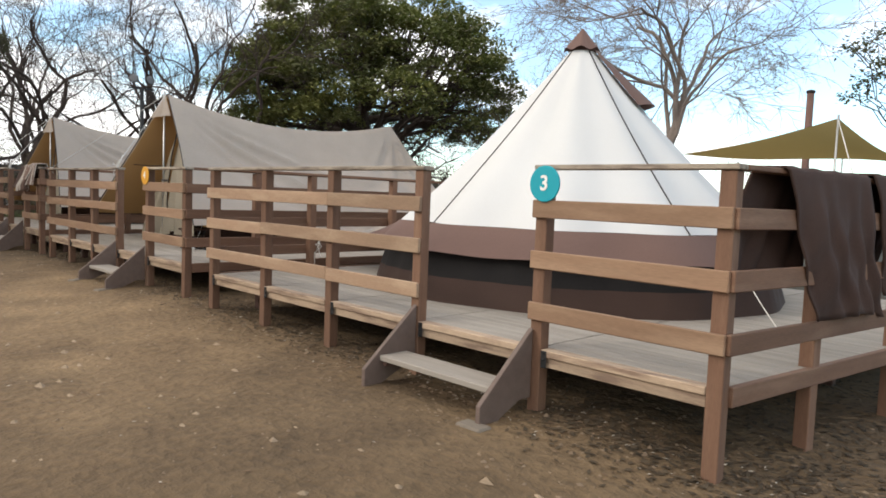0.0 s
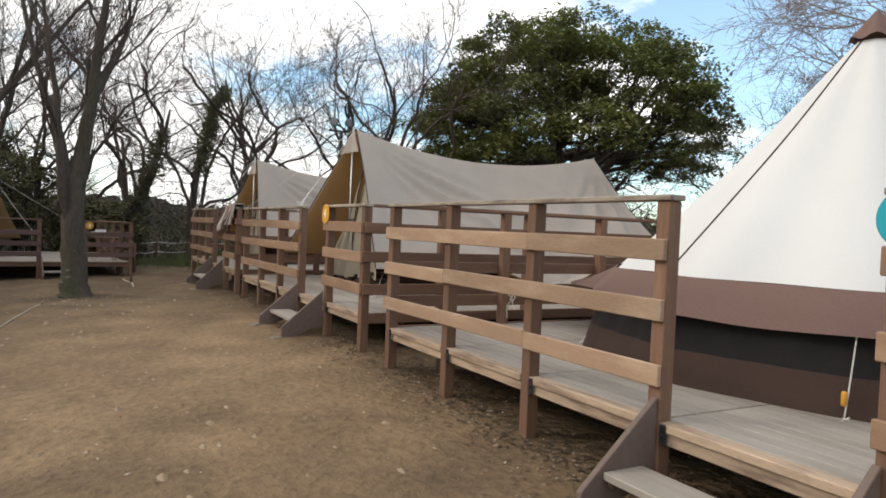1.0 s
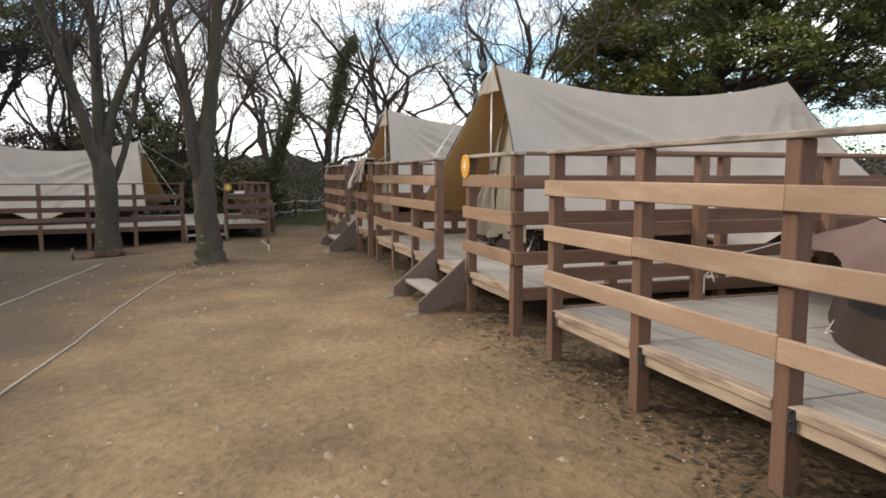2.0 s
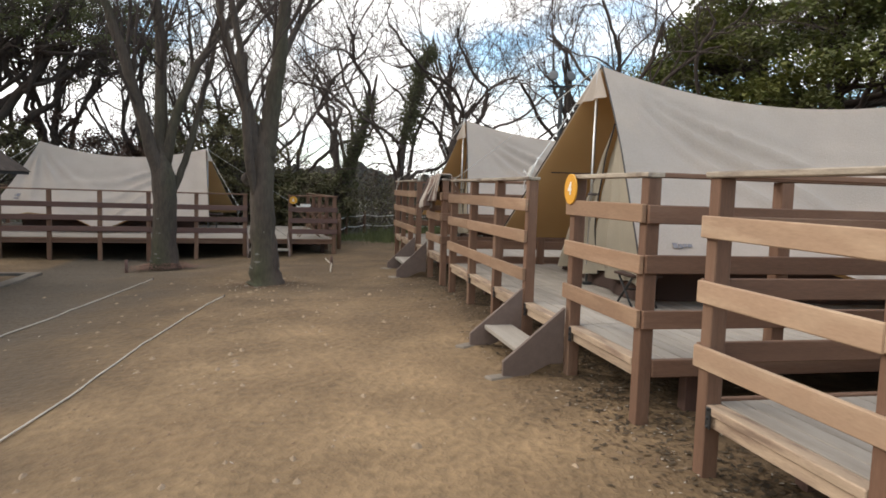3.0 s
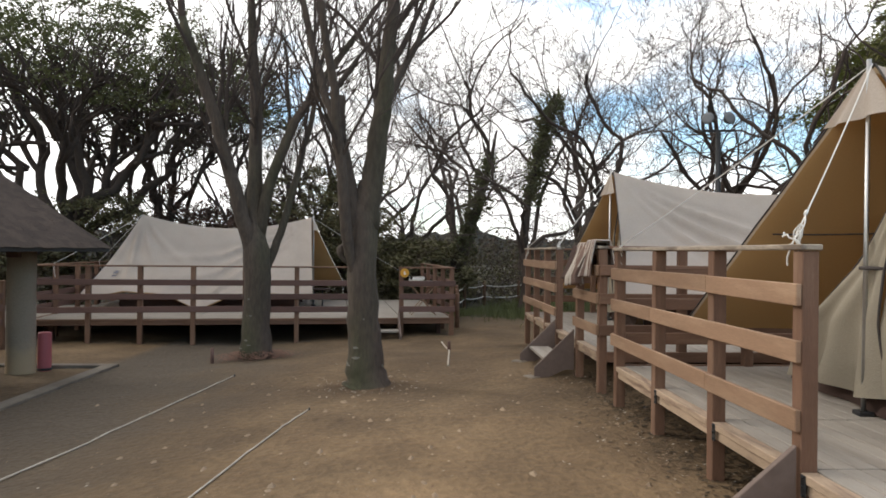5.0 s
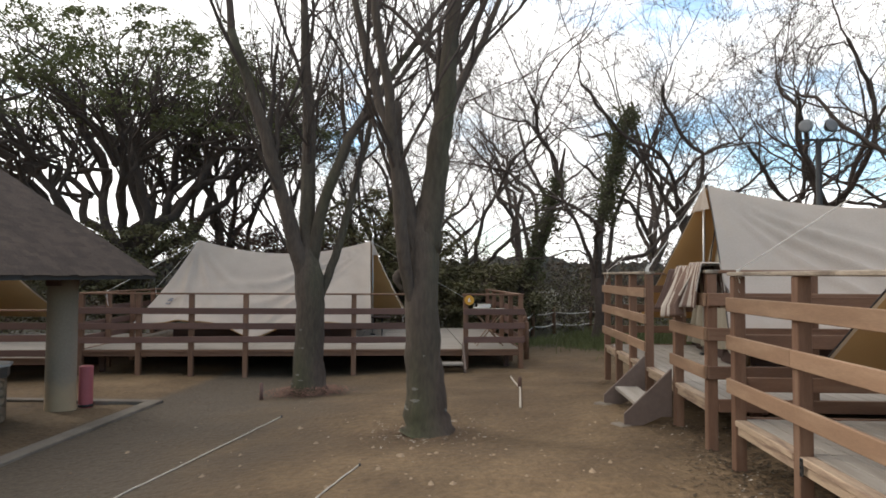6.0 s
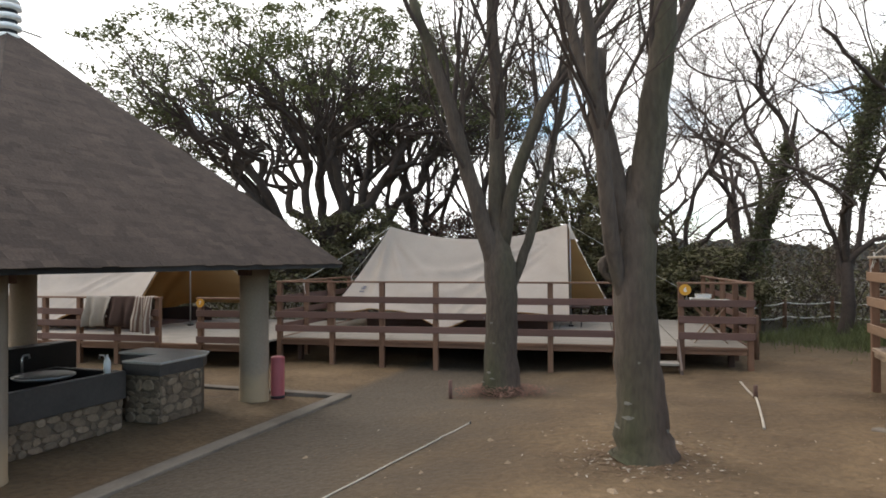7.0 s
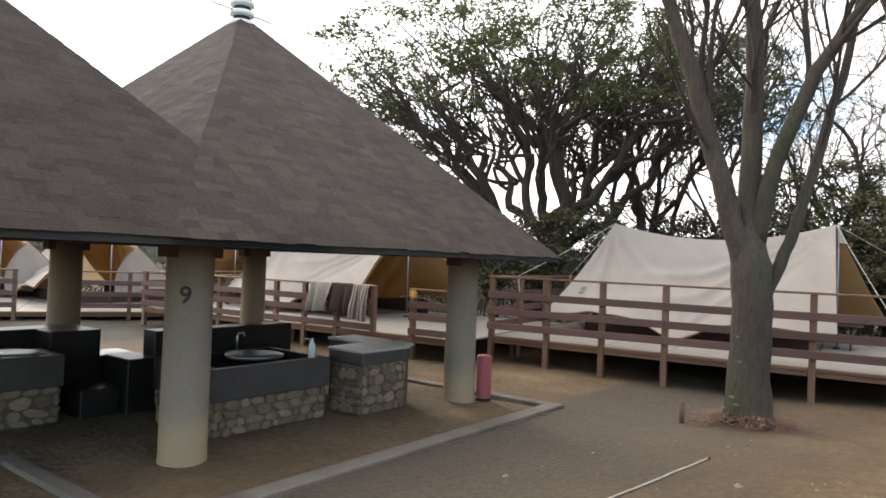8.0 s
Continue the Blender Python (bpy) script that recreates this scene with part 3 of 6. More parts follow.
# ---- tents ----
def cloth(name, f, na, nb, mat, flip=False):
    """A cloth sheet from a function of two shares, with a little thickness."""
    verts = [f(i / na, j / nb) for i in range(na + 1) for j in range(nb + 1)]
    faces = []
    for i in range(na):
        for j in range(nb):
            a = i * (nb + 1) + j
            q = (a, a + 1, a + nb + 2, a + nb + 1)
            faces.append(q[::-1] if flip else q)
    return raw(name, verts, faces, mat, True)


def crease(k):
    """A folded wave: broad rounded crests and narrow valleys."""
    return 1 - 2 * abs(math.sin(k * 0.5)) ** 0.8 if math.sin(k * 0.5) else 1.0


def lodge_tent(m, label, high=2.26, low=2.2, length=4.45, group="lodge tents", sag=0.30, half=1.42, back=1.1, flap=True, reach=(0.0, 0.0), reach_side=-1, tone="olive-beige"):
    t = thing("lodge_tent", m, label, "tent", group)

    def ridge(a):
        return Vector((0, length * a, high + (low - high) * a - sag * 4 * a * (1 - a)))

    def foot_line(a, side):
        peg = math.exp(-((a - 0.5) / 0.10) ** 2)
        lift = 0.36 - 0.24 * peg + 0.06 * math.sin(2 * math.pi * a) ** 2
        v = Vector((side * (half + 0.30 * (1 - a) ** 5 + 0.22 * math.sin(math.pi * a) + 0.10 * peg), -0.10 + (length + back) * a, lift))
        if side == reach_side:
            k = max(0.0, 1 - a / 0.4) ** 1.5
            v += Vector((side * reach[0], -reach[1], 0.06)) * k
        return v

    def panel(side, inset):
        def f(a, b):
            p, q = ridge(a), foot_line(a, side)
            v = p.lerp(q, b)
            belly = math.sin(math.pi * b)
            v.x -= side * (0.10 - 0.25 * (1 - a) ** 5) * belly
            v.z -= 0.05 * belly
            u, w = a * length, b * 2.4
            r1, r2, r3 = math.hypot(u, w), math.hypot(length - u, w), math.hypot(u - length * 0.5, 2.4 - w)
            g1, g2, g3 = math.atan2(w, u + 1e-6), math.atan2(w, length - u + 1e-6), math.atan2(2.4 - w, u - length * 0.5 + 1e-6)
            fold = 0.062 * crease(g1 * 27 + 0.7 * r1) * smooth(g1, 0.22, 0.42) * smooth(1.12 - g1, 0.0, 0.30) * min(1, r1 / 1.3) * math.exp(-(r1 / 3.1) ** 4)
            fold += 0.050 * crease(g2 * 24 + 1.0) * smooth(g2, 0.5, 0.9) * smooth(1.62 - g2, 0.0, 0.2) * min(1, r2 / 0.5) * math.exp(-(r2 / 2.2) ** 2)
            fold += 0.045 * math.exp(-((g2 - 1.28) / 0.05) ** 2) * min(1, r2 / 0.6)
            fold += 0.040 * crease(g3 * 9) * min(1, r3 / 0.3) * math.exp(-(r3 / 0.9) ** 2)
            fold += 0.055 * noise.noise((a * 4, b * 2.2, side * 3.0 + length)) * belly + 0.012 * noise.noise((a * 13 + b * 9, b * 5 - a * 4, side * 2.0)) * belly
            v.x += side * fold * 0.82
            v.z += fold * 0.55
            v.x -= side * inset * 0.82 * min(1.0, b * 6)
            v.z -= inset * (0.55 + 0.6 * (1 - min(1.0, b * 6)))
            return v
        return f

    for side in (-1, 1):
        put("roof_panel", cloth("roof_panel", panel(side, 0.0), 80, 34, CANVAS, side < 0), t)
        inner, start = panel(side, 0.05), 0.03 if flap and side > 0 else 0.0
        put("lining", cloth("lining", lambda a, b: inner(start + (1 - start) * a, b), 80, 34, CANVAS_IN, side > 0), t, label="tan inner face of the canvas")
        f = panel(side, -0.004)
        put("edge_piping", tubes([([f(0, b / 14) for b in range(15)], [0.008] * 15, 5)], PIPING), t)
        f0 = panel(side, -0.003)
        put("seam", tubes([([f0(1, b / 14) for b in range(15)], [0.006] * 15, 5)], PIPING), t)
    # front gable: a small gusset under the apex, the pole, and the hanging flap
    fl, fr = panel(-1, 0), panel(1, 0)

    def gusset(a, b):
        k = 0.17
        v = Vector((0, -0.005, high)).lerp(fl(0, k * 1.0).lerp(fr(0, k * 1.0), a), b)
        v.y += 0.025 * math.sin(a * math.pi * 5) * b - 0.03
        return v
    put("gable_gusset", cloth("gable_gusset", gusset, 20, 5, CANVAS), t)
    put("pole", rod((0, -0.06, 0.0), (0, -0.04, high + 0.035), 0.016, STEEL, sides=10), t, label="bare metal tent pole")
    put("pole_foot", board((0.1, 0.1, 0.03), IRON), t, pose(0, -0.06, 0.015))
    if flap:
        door = FLAP if tone == "olive-beige" else CANVAS

        def along(table, z):
            for (z0, x0), (z1, x1) in zip(table[:-1], table[1:]):
                if z >= z1:
                    return x0 + (x1 - x0) * (z - z0) / (z1 - z0)
            return table[-1][1]
        k = high / 2.385
        free_edge = [(1.72 * k, 0.60), (1.40 * k, 0.20), (1.03 * k, -0.18), (0.80 * k, -0.62), (0.57 * k, -1.04), (0.30, -1.22), (0.06, -1.36)]
        seam_line = [(1.72 * k, 0.61), (1.40 * k, 0.36), (1.01 * k, 0.17), (0.60, 0.10), (0.08, 0.16)]
        rim = [fr(0, 0.20 + 0.80 * n / 20) for n in range(21)]
        slope_edge, slope_depth = [(q.z, q.x - 0.012) for q in rim], [(q.z, q.y + 0.012) for q in rim]

        def curtain(left, right, low, back, seed):
            def f(a, b):
                z = 1.71 * k + (low - 1.71 * k) * b
                x0, x1 = along(left, z), along(right, z)
                v = Vector((x0 + (x1 - x0) * a, back, z))
                v.y += 0.045 * math.sin(a * 17 + seed + b * 1.5) * b * (x1 - x0) + 0.02 * noise.noise((a * 5, b * 4, seed)) - 0.03 * math.sin(math.pi * a) * b
                if right is slope_edge:
                    k2 = smooth(a, 0.3, 1.0)
                    v.y += (along(slope_depth, z) - v.y) * k2
                v.z += 0.05 * a * smooth(b, 0.8, 1.0) - 0.02 * math.sin(a * 9 + seed) * smooth(b, 0.9, 1.0)
                return v
            return f
        loose, fixed = curtain(free_edge, seam_line, 0.08, -0.01, 1.0), curtain(seam_line, slope_edge, 0.16, 0.035, 4.0)
        put("front_panel", cloth("front_panel", fixed, 40, 34, door), t, label=tone + " canvas front panel")
        if tone == "olive-beige":
            put("door_flap", cloth("door_flap", loose, 50, 34, door), t, label=tone + " door flap tied back to the pole")
            put("flap_edge", tubes([([loose(0, b / 18) for b in range(19)], [0.007] * 19, 5)], PIPING), t)
        put("flap_seam", tubes([([loose(1, b / 18) - Vector((0, 0.012, 0)) for b in range(19)], [0.009] * 19, 5)], PIPING), t)
        put("mud_flap", cloth("mud_flap", lambda a, b: Vector((-1.34 + 2.85 * a, 0.06 + 0.05 * a + 0.03 * math.sin(a * 23) * b - 0.06 * b, 0.17 * (1 - b) + 0.012)), 40, 4, CANVAS_DARK), t, label="dark brown mud flap along the floor")
        put("strap", rod((-0.03, -0.075, 1.0 * k), (0.15, -0.01, 1.0 * k), 0.013, PIPING), t, label="dark strap holding the flap")
    # rear gable
    bl, br = panel(-1, 0.012), panel(1, 0.012)
    put("rear_wall", cloth("rear_wall", lambda a, b: bl(1, b).lerp(br(1, b), a), 10, 10, CANVAS), t)
    # groundsheet inside
    put("groundsheet", board((2.2, length * 0.75, 0.02), CANVAS_BROWN), t, pose(0, length * 0.55, 0.012))
    for side in (-1, 1):
        put("groundsheet_wall", cloth("groundsheet_wall", lambda a, b: Vector((side * (1.16 + 0.02 * math.sin(a * 31)), 0.25 + (length - 0.1) * a, 0.30 * (1 - b) + 0.012 + 0.03 * math.sin(a * 11) * (1 - b))), 40, 3, CANVAS_DARK), t, label="dark brown upturned edge of the groundsheet")
    inner = panel(-1, 0.058)
    put("lining_seam", tubes([([inner(0.02 + 0.5 * n / 20, 0.52 - 0.05 * math.sin(math.pi * n / 20)) for n in range(21)], [0.007] * 21, 5)], PIPING), t)
    return t


lodge_tent(SITE @ pose(-8.44, 1.18, 0.50, 0, 0, -7.5), "beige canvas lodge tent with open front on the deck", high=2.385, low=2.27, length=4.28, reach=(0.30, 0.62))
lodge_tent(SITE @ pose(-14.51, 1.15, 0.54, 0, 0, -7.5), "beige canvas lodge tent farther along the deck row", high=2.32, low=2.22, length=4.28, reach=(0.30, 0.62))
lodge_tent(FAR_SITE @ pose(3.05, 3.1, 0.25, 0, 0, 90), "pale beige canvas lodge tent on the far deck", high=2.13, low=2.13, length=3.85, half=1.45, back=0.95, flap=False, reach=(0.2, 0.75), reach_side=1)
lodge_tent(FAR_SITE @ pose(-5.25, 2.3, 0.20, 0, 0, 84), "pale beige canvas lodge tent behind the shelter", high=2.1, low=2.1, length=3.85, half=1.5, back=0.95, flap=False, reach=(0.2, 0.75), reach_side=1)
lodge_tent(pose(-25.6, 1.9, 0.0, 0, 0, 125), "pale beige lodge tent with tan front far behind the shelter", high=2.1, low=2.1, length=3.85, half=1.5, back=0.95, tone="pale beige")
lodge_tent(pose(-26.5, -1.2, 0.0, 0, 0, 130), "pale beige lodge tent with tan front at the yard's end", high=2.1, low=2.1, length=3.85, half=1.5, back=0.95, tone="pale beige")
lodge_tent(pose(-29.5, 4.6, 0.0, 0, 0, 60), "grey-beige lodge tent at the yard's far side", high=2.1, low=2.1, length=3.85, half=1.5, back=0.95, flap=False)


def bell_tent(m):
    t = thing("bell_tent", m, "white bell tent with brown skirt and brown cap", "tent")
    gores = 12

    def bulge(ang, amt):
        k = 0.5 + 0.5 * math.cos(gores * ang)
        return 1 - amt * (1 - k)

    def porch(ang):
        d = math.atan2(math.sin(ang - radians(192)), math.cos(ang - radians(192)))
        return max(0.0, 1 - abs(d) / 0.40)

    def ring(r, z, ang, amt):
        rr = r * bulge(ang, amt)
        return Vector((rr * math.cos(ang), rr * math.sin(ang), z))

    def roof(a, b):
        ang = 2 * math.pi * a
        r = 0.14 + (1.97 - 0.14) * b
        z = 2.60 + (0.69 - 2.60) * b - 0.07 * math.sin(math.pi * b)
        v = ring(r, z, ang, 0.035 + 0.03 * b)
        v += Vector((math.cos(ang), math.sin(ang), 0)) * (0.030 * noise.noise((math.cos(ang) * 4, math.sin(ang) * 4, b * 2.5)) * b + 0.10 * porch(ang) * b * b * b)
        return v

    def skirt(a, b):
        ang = 2 * math.pi * a
        v = ring(1.975 + 0.24 * b, 0.69 - 0.25 * b + 0.010 * math.cos(gores * ang) * b - 0.02 * porch(ang) * b, ang, 0.022 + 0.008 * b)
        v += Vector((math.cos(ang), math.sin(ang), 0.0)) * ((0.10 + 0.72 * b) * porch(ang) + 0.012 * noise.noise((math.cos(ang) * 7, math.sin(ang) * 7, b)) * b)
        return v

    def wall(a, b):
        ang = 2 * math.pi * a
        r = 2.07 + 0.16 * b + 0.012 * math.sin(ang * 40) * math.sin(math.pi * b)
        v = ring(r, 0.52 - 0.52 * b, ang, 0.02)
        v += Vector((math.cos(ang), math.sin(ang), 0)) * 0.10 * porch(ang)
        return v

    put("roof_canvas", cloth("roof_canvas", roof, 240, 20, CANVAS_WHITE, True), t)
    put("skirt", cloth("skirt", skirt, 360, 6, CANVAS_BROWN, True), t, label="brown canvas eave skirt")
    # same brown cloth as the skirt, its shade put into a darker colour
    put("wall", cloth("wall", lambda a, b: wall(a, 0.58 + 0.42 * b), 144, 5, CANVAS_DARK, True), t, label="brown canvas wall")
    put("window_mesh", cloth("window_mesh", lambda a, b: wall(a, 0.58 * b), 144, 4, MESH_DARK, True), t, label="dark mesh window band")

    def cap(a, b):
        ang = 2 * math.pi * a
        r = 0.010 + 0.185 * b
        return Vector((r * math.cos(ang), r * math.sin(ang), 2.86 - 0.24 * b + 0.02 * math.cos(6 * ang) * b))
    put("cap", cloth("cap", cap, 36, 4, CANVAS_BROWN, True), t, label="brown canvas cap")
    for deg in (-102, -24, 55, 125, 195):
        a = deg / 360.0
        out = Vector((math.cos(radians(deg)), math.sin(radians(deg)), 1.0)) * 0.003
        put("seam", tubes([([roof(a, b / 14) + out for b in range(15)], [0.007] * 15, 5)], PIPING), t)
    # vent hood on the far slope
    va = radians(20)

    def hood(a, b):
        ang = va + (a - 0.5) * (0.9 - 0.25 * b)
        v = roof((ang / (2 * math.pi)) % 1.0, 0.01 + 0.30 * b)
        lift = 0.025 + 0.10 * math.sin(math.pi * a) * b
        return v + Vector((math.cos(ang) * lift, math.sin(ang) * lift, 0.02 + 0.3 * lift))
    put("vent_hood", cloth("vent_hood", hood, 10, 6, CANVAS_BROWN, True), t, label="brown vent hood")
    return t


bell_tent(SITE @ pose(-1.787, 3.02, 0.46))


# ---- shelter with the sinks ----
def shelter_roof(cx, cy):
    t = thing("shelter_roof", SITE @ pose(cx, cy, 0), "dark shingled pyramid roof of the open wash shelter", "roof", "shelter roofs")
    hx, hy, zt, ze = 2.60, 3.05, 4.39, 1.60
    v = [(-hx, -hy, ze), (hx, -hy, ze), (hx, hy, ze), (-hx, hy, ze), (0, 0, zt),
         (-hx, -hy, ze - 0.07), (hx, -hy, ze - 0.07), (hx, hy, ze - 0.07), (-hx, hy, ze - 0.07), (0, 0, zt - 0.25)]
    f = [(0, 1, 4), (1, 2, 4), (2, 3, 4), (3, 0, 4), (5, 9, 6), (6, 9, 7), (7, 9, 8), (8, 9, 5), (0, 5, 6, 1), (1, 6, 7, 2), (2, 7, 8, 3), (3, 8, 5, 0)]
    put("roof_body", raw("roof_body", v, f, SOFFIT), t)
    rng = random.Random(int(100 + cx * 10))
    # shingle courses, face by face
    for ax in range(4):
        verts, faces = [], []
        if ax % 2 == 0:
            w, run = hx, hy
        else:
            w, run = hy, hx
        up = Vector((0, run, zt - ze))
        slope = up.length
        up.normalize()
        out = Vector((0, -(zt - ze), run)).normalized()
        n = 56
        for i in range(n):
            s0 = slope * i / n - 0.03
            half = w * (1 - i / n) + 0.02
            x = -half
            while x < half - 0.02:
                wd = min(rng.uniform(0.13, 0.24), half - x)
                th = rng.uniform(0.002, 0.007)
                ln = slope / n * 1.35
                dr = rng.uniform(-0.012, 0.008)
                p = Vector((0, -run, ze)) + up * (s0 + dr)
                top_half = max(w * (1 - (s0 + ln) / slope), 0.01)
                x0, x1 = x, x + wd
                y0, y1 = max(min(x0, top_half), -top_half), max(min(x1, top_half), -top_half)
                b = len(verts)
                for xx, q, h in ((x0, p, 0.0), (x1, p, 0.0), (y1, p + up * ln, 0.0), (y0, p + up * ln, 0.0),
                                 (x0, p, th), (x1, p, th), (y1, p + up * ln, 0.006), (y0, p + up * ln, 0.006)):
                    verts.append(Vector((xx, 0, 0)) + q + out * h)
                faces += [(b + 4, b + 5, b + 6, b + 7), (b, b + 1, b + 5, b + 4), (b + 1, b + 2, b + 6, b + 5), (b + 3, b, b + 4, b + 7)]
                x += wd
        turn = Matrix.Rotation(ax * math.pi / 2, 4, "Z")
        ob = put("shingles", raw("shingles", [turn @ q for q in verts], faces, SLATE), t)
        ob["kind"] = "stuff"
    return t


for k, cx in enumerate((-12.07, -8.20)):
    r = shelter_roof(cx, -9.7)
    if k == 0:
        fin = put("finial", turned([(0.10, 4.15), (0.10, 4.66), (0.02, 4.70)], IRON, 20), r, label="dark finial core with white rings")
        for z in (4.24, 4.36, 4.48, 4.60):
            put("ring", turned([(0.11, z), (0.145, z + 0.012), (0.145, z + 0.062), (0.11, z + 0.075)], WHITE, 24), fin)
        put("cap", turned([(0.13, 4.69), (0.11, 4.73), (0.04, 4.79), (0.005, 4.80)], WHITE, 24), fin)
        for x in (-0.07, 0.07):
            put("rod", rod((x, 0, 4.6), (x, 0.0, 6.4), 0.012, STEEL, sides=6), r, label="thin metal rod")
        put("rod", rod((-0.45, 0, 4.42), (0.45, 0, 4.42), 0.012, STEEL, sides=6), r)

for x, y in ((-13.87, -7.52), (-10.215, -7.61), (-13.87, -11.62), (-10.95, -11.5), (-6.56, -7.6)):
    z = height(x, y)
    c = thing("shelter_column", SITE @ pose(x, y, z), "round painted concrete column under the shelter roof", "column", "shelter columns")
    put("shaft", turned([(0.2, -0.05), (0.195, 0.0), (0.19, 0.06), (0.185, 1.2), (0.183, 1.78)], COLUMN, 32), c)
    put("bracket", board((0.5, 0.16, 0.12), WOOD_DARK), c, pose(0, 0, 1.70, 0, 0, 0))
    if (x, y) == (-10.215, -7.61):
        put("numeral", lettering("9", 0.19, PIPING), c, pose(0, 0, 1.34, 0, 0, 139) @ pose(0, -0.188, 0))


# ---- trees ----
def wander(rng, p, d, length, n, r0, r1, bend, lift):
    pts, rad = [p.copy()], [r0]
    d = d.normalized()
    for i in range(n):
        d = (d + Vector((rng.gauss(0, bend), rng.gauss(0, bend), rng.gauss(0, bend) + lift))).normalized()
        p = p + d * (length / n)
        pts.append(p.copy())
        rad.append(r0 + (r1 - r0) * (i + 1) / n)
    return pts, rad, d


def branch_out(rng, lines, p, d, length, r, level, opt):
    """Adds a branch with its own smaller branches."""
    n = max(3, int(length / opt["seg"]) if level < 3 else 3) if level < 5 else 2
    pts, rad, _ = wander(rng, p, d, length, n, r, r * 0.55 if level < opt["levels"] else r * 0.3, opt["bend"], opt["lift"])
    lines.append((pts, rad, (7, 6, 5, 4, 3, 3, 3)[min(level, 6)]))
    if level >= opt["levels"]:
        return
    kids = opt["kids"][min(level, len(opt["kids"]) - 1)]
    for k in range(kids):
        at = rng.uniform(0.25, 1.0) if k else 1.0
        i = min(int(at * n), n)
        base = pts[i]
        fwd = (pts[i] - pts[i - 1]).normalized() if i else d
        side = Vector((rng.gauss(0, 1), rng.gauss(0, 1), rng.gauss(0, 0.7)))
        side = (side - fwd * side.dot(fwd)).normalized()
        spread = rng.uniform(*opt["spread"]) * (0.5 if k == 0 else 1)
        nd = fwd * math.cos(spread) + side * math.sin(spread)
        branch_out(rng, lines, base, nd, length * rng.uniform(*opt["ratio"]), max(rad[i] * rng.uniform(0.38, 0.62), opt["twig"]), level + 1, opt)


BARE = dict(seg=0.32, bend=0.16, lift=0.05, levels=5, kids=(4, 4, 4, 4, 3), spread=(0.35, 0.95), ratio=(0.50, 0.78), twig=0.005)


def bare_tree(place, high, seed, label, mat, girth=0.2, opt=None, limbs=4, lean=(0, 0), group="bare trees", fork=0.28, limb=(0.34, 0.46)):
    rng = random.Random(seed)
    o = dict(BARE, **(opt or {}))
    z = ground_at(place) if place[1] < 30 else -0.3
    t = thing("bare_tree", pose(place[0], place[1], z - 0.05), label, "tree", group)
    th = high * fork
    trunk, rad, d = wander(rng, Vector((0, 0, 0)), Vector((lean[0], lean[1], 1)), th, 8, girth, girth * 0.75, 0.10, 0.05)
    rad[0] *= 1.35
    put("trunk", tubes([(trunk, rad, 10)], mat), t)
    lines = []
    for k in range(limbs):
        a = 2 * math.pi * (k + rng.random() * 0.6) / limbs
        sp = rng.uniform(0.15, 0.65)
        nd = Vector((math.cos(a) * math.sin(sp), math.sin(a) * math.sin(sp), math.cos(sp))) + Vector((lean[0], lean[1], 0)) * 0.5
        base = trunk[-1 - (k % 3)]
        branch_out(rng, lines, base, nd, high * rng.uniform(*limb), girth * rng.uniform(0.40, 0.58), 0, o)
    put("crown", tubes(lines, mat, "crown"), t)
    return t


def leaf_mesh(v, n, mat, name):
    me = bpy.data.meshes.new(name)
    idx = np.arange(4 * n, dtype=np.int32)
    me.vertices.add(4 * n)
    me.vertices.foreach_set("co", v.astype(np.float32).ravel())
    me.loops.add(4 * n)
    me.loops.foreach_set("vertex_index", idx)
    me.polygons.add(n)
    me.polygons.foreach_set("loop_start", np.arange(0, 4 * n, 4, dtype=np.int32))
    me.polygons.foreach_set("loop_total", np.full(n, 4, dtype=np.int32))
    me.update(calc_edges=True)
    me.materials.append(mat)
    return me


def leaf_cloud(rng, centres, per, spread, size, mat, name="leaves"):
    """Many small bent leaf quads scattered round the given places."""
    n = len(centres) * per
    c = np.repeat(np.array([tuple(v) for v in centres]), per, axis=0)
    g = np.random.RandomState(rng.randint(0, 10 ** 6))
    sc = np.array([spread, spread, spread * 0.6]) if np.isscalar(spread) else np.array(spread)
    c = c + g.normal(0, 1, (n, 3)) * sc
    a = g.normal(0, 1, (n, 3))
    a[:, 2] *= 0.5
    a /= np.linalg.norm(a, axis=1)[:, None]
    b = g.normal(0, 1, (n, 3))
    b -= a * (a * b).sum(1)[:, None]
    b /= np.linalg.norm(b, axis=1)[:, None]
    ln = size * g.uniform(0.6, 1.4, (n, 1))
    v = np.stack([c - a * ln, c + b * ln * 0.45, c + a * ln, c - b * ln * 0.45], axis=1).reshape(-1, 3)
    return leaf_mesh(v, n, mat, name)


